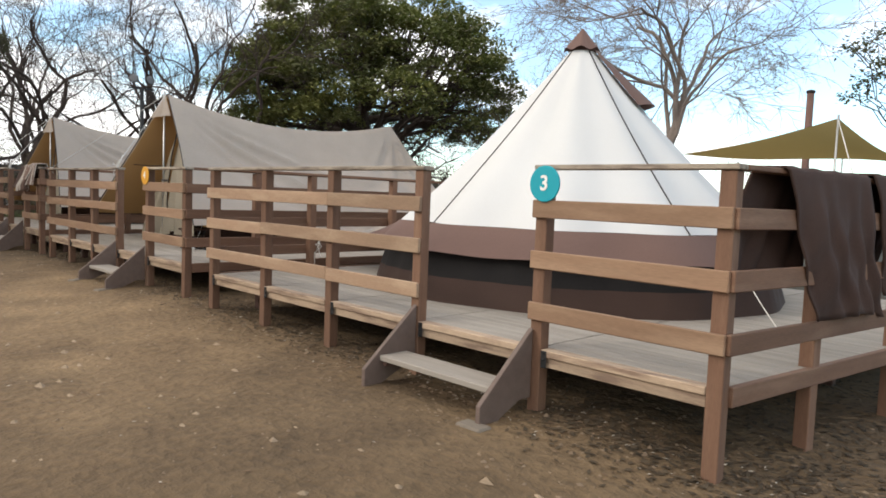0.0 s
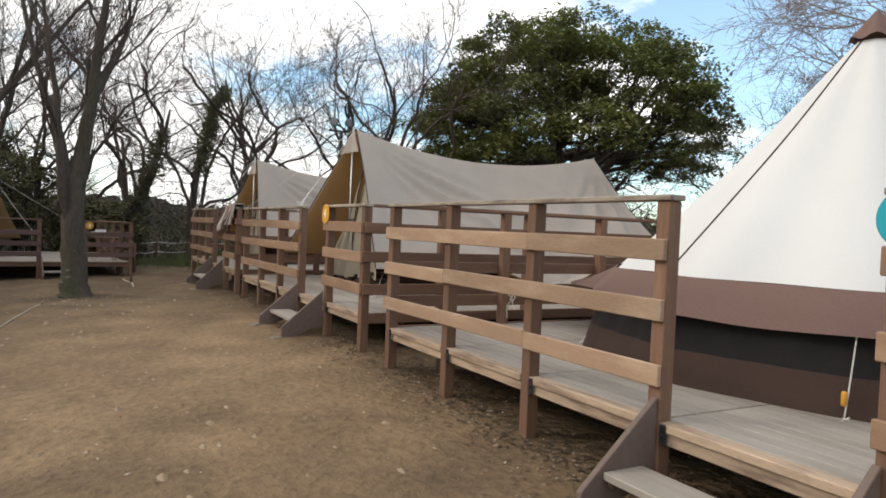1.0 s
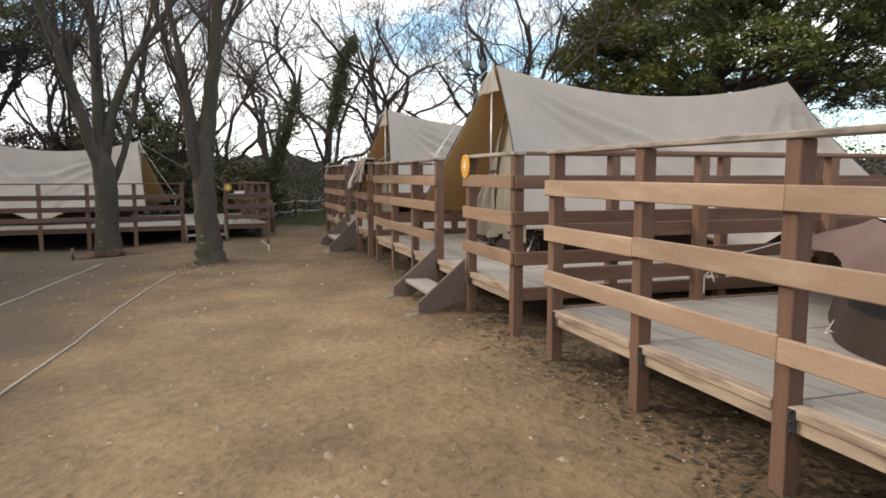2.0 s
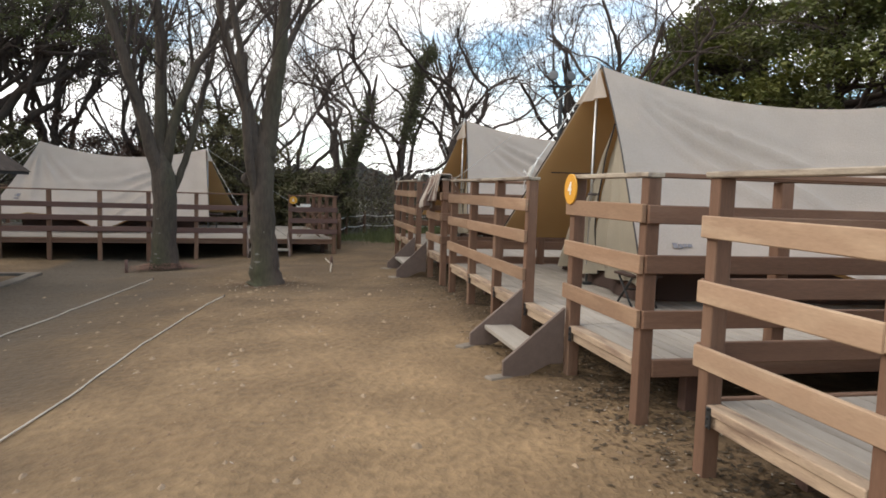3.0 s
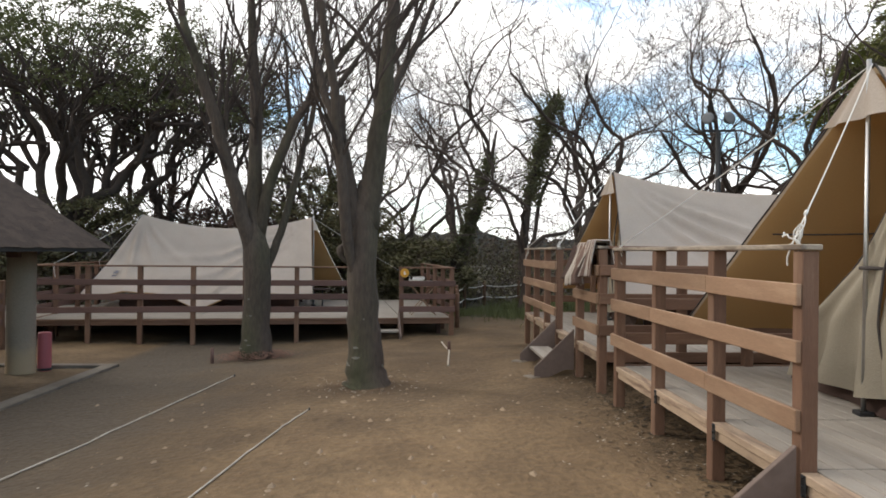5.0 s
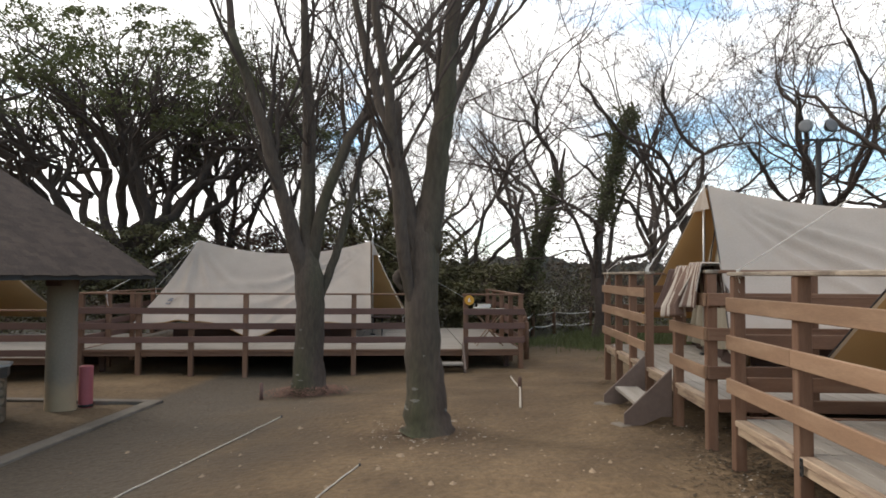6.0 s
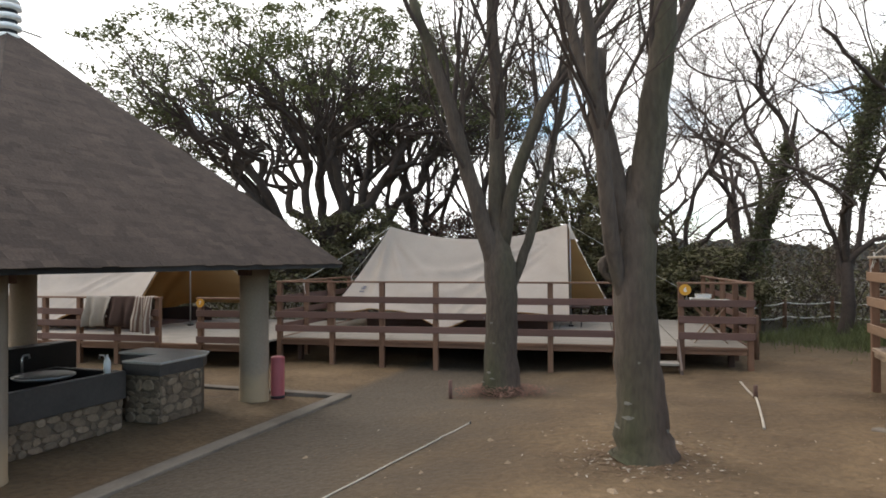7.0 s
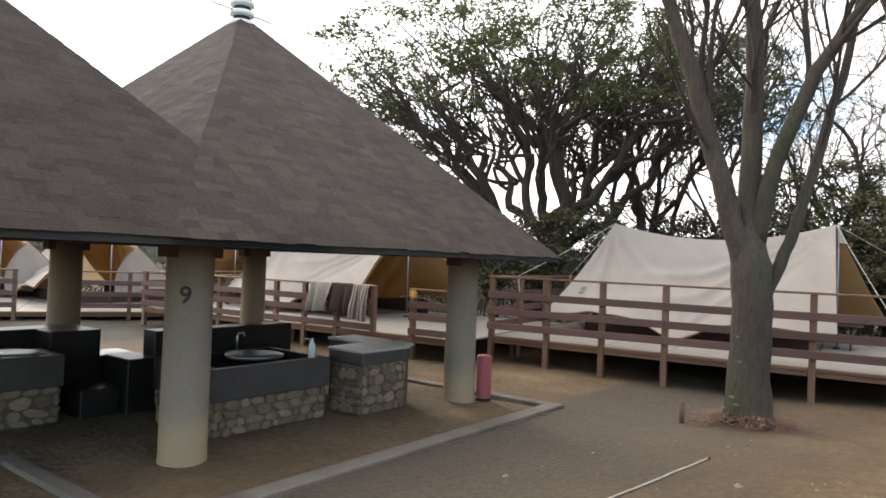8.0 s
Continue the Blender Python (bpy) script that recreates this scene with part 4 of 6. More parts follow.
def leaf_pads(rng, centres, per, radius, thick, size, mat, name="leaves"):
    """Flat rounded pads of small leaves, mostly facing up, that droop towards their rims."""
    n = len(centres) * per
    g = np.random.RandomState(rng.randint(0, 10 ** 6))
    c = np.repeat(np.array([tuple(v) for v in centres]), per, axis=0)
    own = np.repeat(g.uniform(0.55, 1.25, len(centres)), per)
    r, a = np.sqrt(g.uniform(0, 1, n)), g.uniform(0, 2 * np.pi, n)
    lobes = 1 + 0.25 * np.sin(3 * a + np.repeat(g.uniform(0, 6, len(centres)), per))
    tilt = np.repeat(g.normal(0, 0.22, (len(centres), 2)), per, axis=0)
    off = np.stack([r * np.cos(a), r * np.sin(a)], axis=1) * (radius * own * lobes)[:, None]
    c[:, :2] += off
    c[:, 2] += (off * tilt).sum(1) - 0.30 * radius * own * r ** 2 + g.normal(0, thick, n)
    up = np.stack([g.normal(0, 0.55, n), g.normal(0, 0.55, n), np.ones(n)], axis=1)
    up /= np.linalg.norm(up, axis=1)[:, None]
    u = g.normal(0, 1, (n, 3))
    u -= up * (u * up).sum(1)[:, None]
    u /= np.linalg.norm(u, axis=1)[:, None]
    w = np.cross(up, u)
    ln = size * g.uniform(0.6, 1.4, (n, 1))
    v = np.stack([c - u * ln, c + w * ln * 0.5, c + u * ln, c - w * ln * 0.5], axis=1).reshape(-1, 3)
    return leaf_mesh(v, n, mat, name)


def group_points(pts, k, seed):
    """A few rounds of nearest-centre grouping; returns the groups as index lists."""
    g = np.random.RandomState(seed)
    c = pts[g.choice(len(pts), min(k, len(pts)), replace=False)]
    for _ in range(6):
        own = ((pts[:, None] - c[None]) ** 2).sum(2).argmin(1)
        c = np.array([pts[own == i].mean(0) if (own == i).any() else c[i] for i in range(len(c))])
    return [np.where(own == i)[0] for i in range(len(c)) if (own == i).any()]


def crooked(rng, a, b, n, r0, r1, wob):
    pts = [a.lerp(b, i / n) + (Vector((rng.gauss(0, wob), rng.gauss(0, wob), rng.gauss(0, wob * 0.7))) if 0 < i < n else Vector()) for i in range(n + 1)]
    if n > 4:
        # round the bends of the heavier boughs
        ends = [pts[0] * 2 - pts[1]] + pts + [pts[-1] * 2 - pts[-2]]
        pts = [q for i in range(1, n + 1) for q in (ends[i], (ends[i] + ends[i + 1]) * 0.5625 - (ends[i - 1] + ends[i + 2]) * 0.0625)] + [pts[-1]]
    m = len(pts) - 1
    return pts, [r0 + (r1 - r0) * i / m for i in range(m + 1)]


def evergreen(place, z, trunk_h, crown, seed, label, mat, clumps, per, size, girth=0.35, spread=0.08, openness=0.0, floor=-0.35, arms=7, bare=0, crook=1.0, pad=0.5):
    """A broad evergreen: a trunk, limbs that divide twice, and leaf pads at their ends spread over a dome."""
    rng = random.Random(seed)
    t = thing("evergreen_tree", pose(place[0], place[1], z), label, "tree", "evergreen trees")
    rx, ry, rz, cz = crown
    trunk, rad, d = wander(rng, Vector((0, 0, 0)), Vector((0.08, 0, 1)), trunk_h, 6, girth, girth * 0.75, 0.08, 0.05)
    put("trunk", tubes([(trunk, rad, 10)], BARK_FAR), t)
    centres, lines = [], []
    while len(centres) < clumps:
        v = Vector((rng.gauss(0, 1), rng.gauss(0, 1), rng.gauss(0, 1))).normalized()
        if v.z < floor:
            continue
        k = rng.uniform(0.72, 1.0) if rng.random() > openness else rng.uniform(0.35, 0.95)
        bump = 1 + 0.20 * noise.noise((v.x * 2.0 + seed, v.y * 2.0, v.z * 2.0))
        centres.append(Vector((v.x * rx * k * bump, v.y * ry * k * bump, cz + v.z * rz * k * bump)))
    arr = np.array([tuple(c) for c in centres])
    for own in group_points(arr, arms, seed):
        base = trunk[rng.randint(3, 6)]
        mid = base.lerp(Vector(arr[own].mean(0)), 0.62)
        p, r = crooked(rng, base, mid, 6, girth * 0.5, girth * 0.30, 0.10 * crook)
        lines.append((p, r, 7))
        for sub in group_points(arr[own], max(1, len(own) // 7), seed + 1):
            end = p[rng.randint(6, 12)]
            knee = end.lerp(Vector(arr[own][sub].mean(0)), 0.7)
            q, r2 = crooked(rng, end, knee, 5, girth * 0.24, girth * 0.11, 0.12 * crook)
            lines.append((q, r2, 5))
            for i in sub:
                tip = Vector(arr[own][i])
                w, r3 = crooked(rng, q[rng.randint(4, 10)], tip, 4, girth * 0.10, 0.010, 0.10 * crook)
                lines.append((w, r3, 4))
    o = dict(BARE, levels=4, kids=(5, 4, 4, 3), bend=0.2, lift=0.01, spread=(0.35, 1.0), twig=0.012)
    for k in range(bare):
        a = 2 * math.pi * (k + rng.random()) / bare
        branch_out(rng, lines, trunk[rng.randint(2, 6)], Vector((math.cos(a), math.sin(a), rng.uniform(-0.05, 0.45))), rx * rng.uniform(0.45, 0.62), girth * 0.3, 1, o)
    put("bough", tubes(lines, BARK_FAR), t)
    put("foliage", leaf_pads(rng, centres, per, pad, spread, size, mat), t)
    return t


evergreen((-2.6, 28.9), 0.0, 4.2, (6.0, 5.7, 4.8, 5.35), 5, "broad dense dark-green evergreen tree behind the tents", LEAF, 400, 300, 0.075, girth=0.42, spread=0.10, floor=-0.30, bare=18, pad=0.78)
evergreen((-24.6, 13.2), -0.3, 2.7, (6.4, 6.2, 3.5, 5.9), 8, "broad open-crowned evergreen oak against the sky", LEAF_DARK, 430, 105, 0.052, girth=0.31, spread=0.06, openness=0.42, floor=-0.22, arms=12, crook=1.8, pad=0.45)
evergreen((-26.6, 17.2), -0.3, 3.4, (4.5, 4.6, 3.0, 6.7), 18, "tall open evergreen oak with several leaning stems", LEAF_DARK, 280, 100, 0.052, girth=0.20, spread=0.06, openness=0.45, floor=-0.2, arms=9, crook=1.6, pad=0.45)
evergreen((-31.0, 8.0), -0.3, 3.0, (4.6, 4.5, 3.0, 5.0), 19, "dark evergreen tree beyond the yard", LEAF_DARK, 230, 90, 0.055, girth=0.26, spread=0.07, openness=0.4, pad=0.40)
evergreen((9.2, 12.9), 0.0, 3.0, (1.6, 1.6, 1.5, 4.1), 21, "slender evergreen tree with open leafy boughs", LEAF_DARK, 60, 55, 0.045, girth=0.10, spread=0.08, openness=0.4, arms=5, pad=0.30)
bare_tree((5.25, 17.3), 9.6, 3, "tall leafless tree with pale spreading branches", BARK_PALE, girth=0.13, limbs=7, opt=dict(levels=5, bend=0.17, lift=-0.012, spread=(0.35, 1.0), ratio=(0.50, 0.76), twig=0.006), fork=0.42, limb=(0.24, 0.34))
for x, y, r, top, seed in ((-20.4, 19.0, 1.7, 4.6, 61), (-18.3, 21.6, 1.35, 2.3, 62), (-22.4, 18.3, 1.9, 4.0, 63), (-23.6, 15.9, 2.0, 3.9, 64), (-23.0, 13.9, 1.7, 3.6, 68), (-23.6, 12.0, 1.7, 3.3, 69), (-21.6, 16.9, 1.6, 3.4, 70), (-20.9, 21.0, 1.6, 3.8, 65),
                            (-19.2, 19.8, 1.9, 4.3, 66), (-17.2, 20.9, 1.5, 2.2, 67)):
    evergreen((x, y), -0.3, 1.2, (r, r, top * 0.46, top * 0.56), seed, "russet-brown bush behind the far tent" if seed in (63, 64, 70) else "dark evergreen bush behind the far deck", LEAF_RUSSET if seed in (63, 64, 70) else LEAF_BRUSH, 90, 100, 0.055, girth=0.09, spread=0.08, openness=0.5, floor=-0.9, arms=5, pad=0.34)
WOODS = [(-9.3, 25.0, 12.0, 0.15), (-8.4, 24.2, 11.5, 0.15), (-12.2, 24.5, 11.5, 0.14), (-14.2, 21.4, 10.5, 0.15), (-17.2, 21.8, 12.0, 0.16), (-15.8, 27.0, 12.5, 0.16),
         (-19.6, 20.6, 12.0, 0.16), (-22.6, 18.6, 11.0, 0.15), (-19.5, 26.0, 12.5, 0.17), (-25.0, 24.0, 12.0, 0.17), (6.5, 27.0, 8.5, 0.16), (-10.8, 29.0, 12.5, 0.17),
         (-12.8, 28.5, 12.5, 0.15), (-17.5, 30.0, 13.0, 0.17), (-7.5, 28.5, 12.0, 0.15), (-20.8, 23.0, 12.0, 0.15),
         (2.2, 25.5, 7.0, 0.13), (4.6, 23.5, 6.5, 0.12), (-21.6, 17.2, 9.5, 0.11), (-23.6, 19.8, 10.5, 0.13), (-21.0, 19.6, 9.0, 0.10)]
# ivy-clad stems, as (across, away, up) from the foot of the tree
STEMS = {3: [(0.02, 0, 1.2), (0.06, 0.05, 2.2), (0.15, 0.0, 3.1), (0.38, -0.05, 4.1), (0.62, 0.05, 5.0), (0.85, 0.0, 6.0)],
         4: [(0.1, 0, 0.9), (0.38, 0.05, 1.9), (0.75, 0.0, 2.8), (1.05, 0.1, 3.7), (1.3, 0.05, 4.6), (1.45, 0.0, 5.4)]}
LEANS = {3: (0.07, 0.03), 4: (0.22, 0.30)}
for i, (x, y, h, g) in enumerate(WOODS):
    lean = LEANS.get(i, (0.42 * math.sin(i * 2.1), 0.3 * math.cos(i * 1.3)))
    t = bare_tree((x, y), h, 40 + i, "leafless brown tree with crooked branches in the wood", BARK_FAR, girth=g, limbs=4,
                        opt=dict(levels=5 if i in (0, 1, 3, 4, 6, 15) else 4, bend=0.24, lift=0.06, kids=(4, 4, 4, 4, 3), spread=(0.35, 1.0), ratio=(0.42, 0.72)), lean=lean, fork=0.16 + 0.07 * (i % 3))
    if i in STEMS:
        rng = random.Random(900 + i)
        stem = [Vector((0.836, 0.549, 0)) * q[0] + Vector((-0.549, 0.836, 0)) * q[1] + Vector((0, 0, q[2])) for q in STEMS[i]]
        put("stem", tubes([(stem, [0.13, 0.12, 0.10, 0.085, 0.07, 0.03], 8)], BARK_FAR), t)
        spots = []
        for j in range(2, 5) if i == 3 else range(1, 4):
            for k in range(11):
                q = stem[j].lerp(stem[j + 1], k / 11)
                thick = 0.6 + 0.55 * noise.noise((q.z * 1.3, i * 3.7, 0.5))
                spots += [q + Vector((rng.gauss(0, 0.24 * thick), rng.gauss(0, 0.24 * thick), rng.gauss(0, 0.1))) for _ in range(3)]
        put("ivy", leaf_cloud(rng, spots, 75, (0.10, 0.10, 0.12), 0.042, LEAF_DARK, "ivy"), t, label="dark ivy round the stem")


def yard_tree(place, limbs, trunk, seed, right, label, lift=0.0):
    """A tree with its own stems. Stems are (across, up, girth) along the given direction, with a depth wander."""
    rng = random.Random(seed)
    z = ground_at(place)
    t = thing("yard_tree", pose(place[0], place[1], z - 0.03), label, "tree", "yard trees")
    right = Vector((right[0], right[1], 0)).normalized()
    back = Vector((0, 0, 1)).cross(right)

    def line(pts, depth):
        out, rad = [], []
        for i in range(len(pts) - 1):
            for k in range(4):
                f = k / 4
                a = [pts[i][j] + (pts[i + 1][j] - pts[i][j]) * f for j in range(3)]
                share = (i + f) / (len(pts) - 1)
                a[1] += lift * min(1.0, max(0.0, a[1]) / 0.4)
                out.append(right * (a[0] + rng.gauss(0, 0.008)) + back * (depth * share) + Vector((0, 0, a[1])))
                rad.append(a[2])
        a = pts[-1]
        out.append(right * a[0] + back * depth + Vector((0, 0, a[1] + lift)))
        rad.append(a[2])
        return out, rad
    p, r = line(trunk, 0.0)
    put("trunk", tubes([(p, r, 16)], BARK), t)
    lines = []
    o = dict(BARE, levels=4, kids=(4, 4, 3, 3), bend=0.13, lift=0.10, spread=(0.3, 0.75))
    for pts, depth, cut in limbs:
        p, r = line(pts, depth)
        put("limb", tubes([(p, r, 11)], BARK, cap=True), t)
        n = len(p)
        if cut:
            continue
        for k in range(7):
            i = rng.randint(n // 3, n - 1)
            fwd = (p[i] - p[i - 1]).normalized()
            side = Vector((rng.gauss(0, 1), rng.gauss(0, 1), rng.gauss(0, 0.4)))
            side = (side - fwd * side.dot(fwd)).normalized()
            sp = rng.uniform(0.35, 0.8)
            branch_out(rng, lines, p[i], fwd * math.cos(sp) + side * math.sin(sp), rng.uniform(1.0, 1.9), r[i] * rng.uniform(0.3, 0.5), 1, o)
        branch_out(rng, lines, p[-1], (p[-1] - p[-2]).normalized(), 1.8, r[-1], 1, o)
    put("crown", tubes(lines, BARK_FAR), t)
    return t


yard_tree((-9.66, 11.55), [
    ([(-0.10, 1.75, 0.12), (-0.26, 2.42, 0.10), (-0.36, 2.99, 0.09), (-0.36, 3.42, 0.085)], 0.1, True),
    ([(-0.33, 2.85, 0.06), (-0.50, 3.37, 0.05), (-0.68, 4.1, 0.045), (-0.9, 5.2, 0.03)], 0.3, False),
    ([(-0.02, 1.85, 0.15), (0.02, 2.30, 0.135), (0.08, 2.9, 0.12), (0.14, 3.47, 0.10), (0.2, 4.3, 0.08), (0.3, 5.4, 0.05)], -0.3, False),
    ([(-0.12, 1.1, 0.05), (-0.30, 1.75, 0.07), (-0.40, 2.6, 0.06), (-0.52, 3.4, 0.05), (-0.75, 4.6, 0.035)], -0.5, False),
    ([(0.10, 3.1, 0.07), (0.35, 3.6, 0.055), (0.75, 4.3, 0.04), (1.1, 5.2, 0.025)], 0.5, False),
], [(0, -0.05, 0.31), (0, 0.12, 0.24), (-0.02, 0.4, 0.205), (-0.05, 0.74, 0.19), (-0.07, 1.46, 0.17), (-0.05, 2.0, 0.165), (-0.02, 2.4, 0.09)], 71, (0.457, 0.889),
    "grey-barked leafless tree forking into upright stems in the yard", lift=0.075)
yard_tree((-13.22, 12.39), [
    ([(0.08, 1.2, 0.075), (0.16, 1.45, 0.075), (0.38, 1.98, 0.065), (0.71, 3.3, 0.055), (0.9, 4.0, 0.045), (1.1, 5.2, 0.03)], 0.2, False),
    ([(-0.06, 1.55, 0.14), (-0.24, 2.2, 0.12), (-0.50, 3.1, 0.105), (-0.76, 4.0, 0.09), (-1.2, 5.3, 0.06)], -0.2, False),
    ([(-0.02, 1.6, 0.15), (-0.05, 2.35, 0.125), (-0.02, 3.6, 0.105), (-0.06, 4.7, 0.09), (-0.12, 6.0, 0.06)], 0.3, False),
    ([(0.02, 1.9, 0.10), (0.16, 2.8, 0.09), (0.53, 3.8, 0.075), (1.1, 4.7, 0.06), (1.7, 5.6, 0.04)], -0.5, False),
], [(0, -0.05, 0.34), (0, 0.12, 0.265), (0.0, 0.45, 0.225), (0.01, 1.1, 0.215), (-0.02, 1.7, 0.22), (-0.04, 2.15, 0.10)], 72, (0.457, 0.889),
    "grey-barked leafless tree with several leaning stems in the yard", lift=0.10)


for place, base, seed in (((-9.66, 11.55), 0.245, 31), ((-13.22, 12.39), 0.265, 32)):
    rng = random.Random(seed)
    t = thing("lichen", pose(place[0], place[1], ground_at(place) - 0.03), "pale lichen blotches on the grey trunk", "lichen", kind="stuff")
    verts, faces = [], []
    lean = Vector((0.457, 0.889, 0)).normalized() * -0.03

    def girth_at(z):
        for (z0, r0), (z1, r1) in zip(((0.0, base * 1.15), (0.4, base * 0.84), (0.74, base * 0.78)), ((0.4, base * 0.84), (0.74, base * 0.78), (1.6, base * 0.71))):
            if z <= z1:
                return r0 + (r1 - r0) * (z - z0) / (z1 - z0)
        return base * 0.7
    for k in range(9):
        a0, z0 = rng.uniform(-2.2, 0.3), rng.uniform(0.2, 1.1)
        w, h = rng.uniform(0.12, 0.34), rng.uniform(0.008, 0.018)
        b, n = len(verts), 11
        c = lean * (z0 / 0.9)
        r = girth_at(z0) + 0.007
        verts.append((c.x + r * math.cos(a0), c.y + r * math.sin(a0), z0))
        for i in range(n):
            q = 2 * math.pi * i / n
            rr = rng.uniform(0.6, 1.25)
            a, z = a0 + w * math.cos(q) * rr, z0 + h * math.sin(q) * rr
            r2 = girth_at(z) + 0.004
            verts.append((c.x + r2 * math.cos(a), c.y + r2 * math.sin(a), z))
        for i in range(n):
            faces.append((b, b + 1 + i, b + 1 + (i + 1) % n))
    put("blotch", raw("blotch", verts, faces, LICHEN), t)["kind"] = "stuff"


# the knotted burl on the nearer yard tree
rng = random.Random(5)
pts = [Vector((0.03 + 0.075 * math.cos(a), 0, 0.075 * math.sin(a) * 1.15)) for a in np.linspace(-2.3, 3.2, 14)]
burl = tubes([(pts, [0.042 + 0.012 * math.sin(k * 1.3) for k in range(14)], 9)], BARK, "burl", True)
for ob in [o for o in bpy.data.objects if o.name.startswith("yard_tree") and abs(o.matrix_basis.translation.x + 9.66) < 0.01]:
    put("burl", burl, ob, Matrix.Translation((-0.105, -0.205, 1.56 - ob.matrix_basis.translation.z)) @ pose(0, 0, 0, 0, 0, 62 + 180), "knotted burl on the trunk")


# ---- undergrowth, distance ----
def site_point(s, n, z=0.0):
    return SITE @ Vector((-s, n, z))


def thicket(label, path, high, deep, step, per, mat, seed, size=0.08, base=-0.2, twiggy=0.5):
    """A band of scrub along a path: leaf clumps and bare shoots."""
    rng = random.Random(seed)
    spots, lines = [], []
    for a, b in zip(path[:-1], path[1:]):
        a, b = Vector((*a, 0)), Vector((*b, 0))
        n = max(2, int((b - a).length / step))
        for k in range(n):
            p = a.lerp(b, (k + rng.random()) / n) + Vector((rng.gauss(0, deep), rng.gauss(0, deep), 0))
            top = high * (0.82 + 0.50 * noise.noise((p.x * 0.45, p.y * 0.45, seed))) * rng.uniform(0.75, 1.15)
            for j in range(int(top / 0.32) + 1):
                spots.append(Vector((p.x + rng.gauss(0, 0.25), p.y + rng.gauss(0, 0.25), base + 0.15 + 0.32 * j)))
            if rng.random() < twiggy:
                pts, rad, d = wander(rng, Vector((p.x, p.y, base)), Vector((rng.gauss(0, 0.3), rng.gauss(0, 0.3), 1)), top * rng.uniform(1.1, 1.7), 6, 0.018, 0.004, 0.22, 0.05)
                lines.append((pts, rad, 3))
                for q in (2, 3, 4, 5):
                    p2, r2, d = wander(rng, pts[q], Vector((rng.gauss(0, 0.8), rng.gauss(0, 0.8), 0.8)), top * 0.45, 4, 0.009, 0.003, 0.25, 0.05)
                    lines.append((p2, r2, 3))
    t = thing("undergrowth", Matrix(), label, "undergrowth", kind="stuff")
    put("foliage", leaf_cloud(rng, spots, per, (0.22, 0.22, 0.17), size, mat), t)["kind"] = "stuff"
    put("bare_shoot", tubes(lines, BARK_FAR), t)["kind"] = "stuff"


thicket("dark green and brown scrub behind the deck row", [(0.5, 22.5), (-4, 23.5), (-9, 23.2), (-13, 23.5), (-17, 24.5)], 2.0, 0.8, 0.15, 30, LEAF_BRUSH, 301, size=0.042, twiggy=0.9)
thicket("dark scrub under the trees behind the far deck", [(-17, 24.5), (-20, 22.0), (-22.5, 18.5), (-24.5, 14.5), (-26, 11)], 2.4, 0.9, 0.12, 44, LEAF_BRUSH, 302, size=0.040, twiggy=1.0)
thicket("brown and green woodland edge farther off", [(8, 31), (-3, 33), (-10, 31.5), (-17, 32), (-23, 28.5), (-28.5, 23.5), (-32, 17), (-36, 11), (-38, 3)], 2.9, 1.0, 0.24, 40, BRUSH_BROWN, 305, size=0.065, base=-0.3, twiggy=1.0)
thicket("dark scrub at the yard's far end", [(-26, 11), (-30, 8), (-33, 3), (-34, -4), (-32, -10)], 3.3, 0.8, 0.18, 28, LEAF_BRUSH, 303, size=0.065)
thicket("dry brown brush and saplings behind the deck row", [(9, 22), (5, 24.5), (0, 25.0), (-5, 25.0), (-10, 24.6), (-15, 25.5), (-19, 25), (-23.5, 20), (-26, 15)], 2.9, 1.0, 0.20, 12, BRUSH_BROWN, 304, size=0.055, twiggy=1.0)
def grass(label, spots, seed):
    """Blades of rough grass round the given places: (x, y, spread, count, height)."""
    g = np.random.RandomState(seed)
    verts, faces = [], []
    for x, y, sp, count, high in spots:
        for k in range(count):
            px, py = x + g.normal(0, sp), y + g.normal(0, sp)
            z = ground_at((px, py)) - 0.02
            a, h, w = g.uniform(0, 6.28), high * g.uniform(0.4, 1.2), g.uniform(0.004, 0.009)
            lx, ly = g.normal(0, 0.35) * h, g.normal(0, 0.35) * h
            b = len(verts)
            cx, cy = math.cos(a) * w, math.sin(a) * w
            verts += [(px - cx, py - cy, z), (px + cx, py + cy, z), (px + lx * 0.4 + cx * 0.7, py + ly * 0.4 + cy * 0.7, z + h * 0.6), (px + lx * 0.4 - cx * 0.7, py + ly * 0.4 - cy * 0.7, z + h * 0.6), (px + lx, py + ly, z + h)]
            faces += [(b, b + 1, b + 2, b + 3), (b + 3, b + 2, b + 4)]
    tagged(put("rough_grass", raw("rough_grass", verts, faces, GRASS)), label, "grass", kind="stuff")


grass("rough green grass beside the fence", [(-13.6, 20.4, 0.5, 1500, 0.22), (-14.3, 21.8, 0.55, 2200, 0.28), (-13.4, 22.6, 0.8, 2600, 0.30), (-12.0, 21.8, 0.7, 1400, 0.22), (-15.0, 20.0, 0.4, 800, 0.2), (-11.2, 20.4, 0.8, 900, 0.18), (-12.4, 20.6, 0.35, 900, 0.50), (-13.0, 21.4, 0.4, 1000, 0.55), (-11.6, 21.2, 0.4, 800, 0.5)], 61)


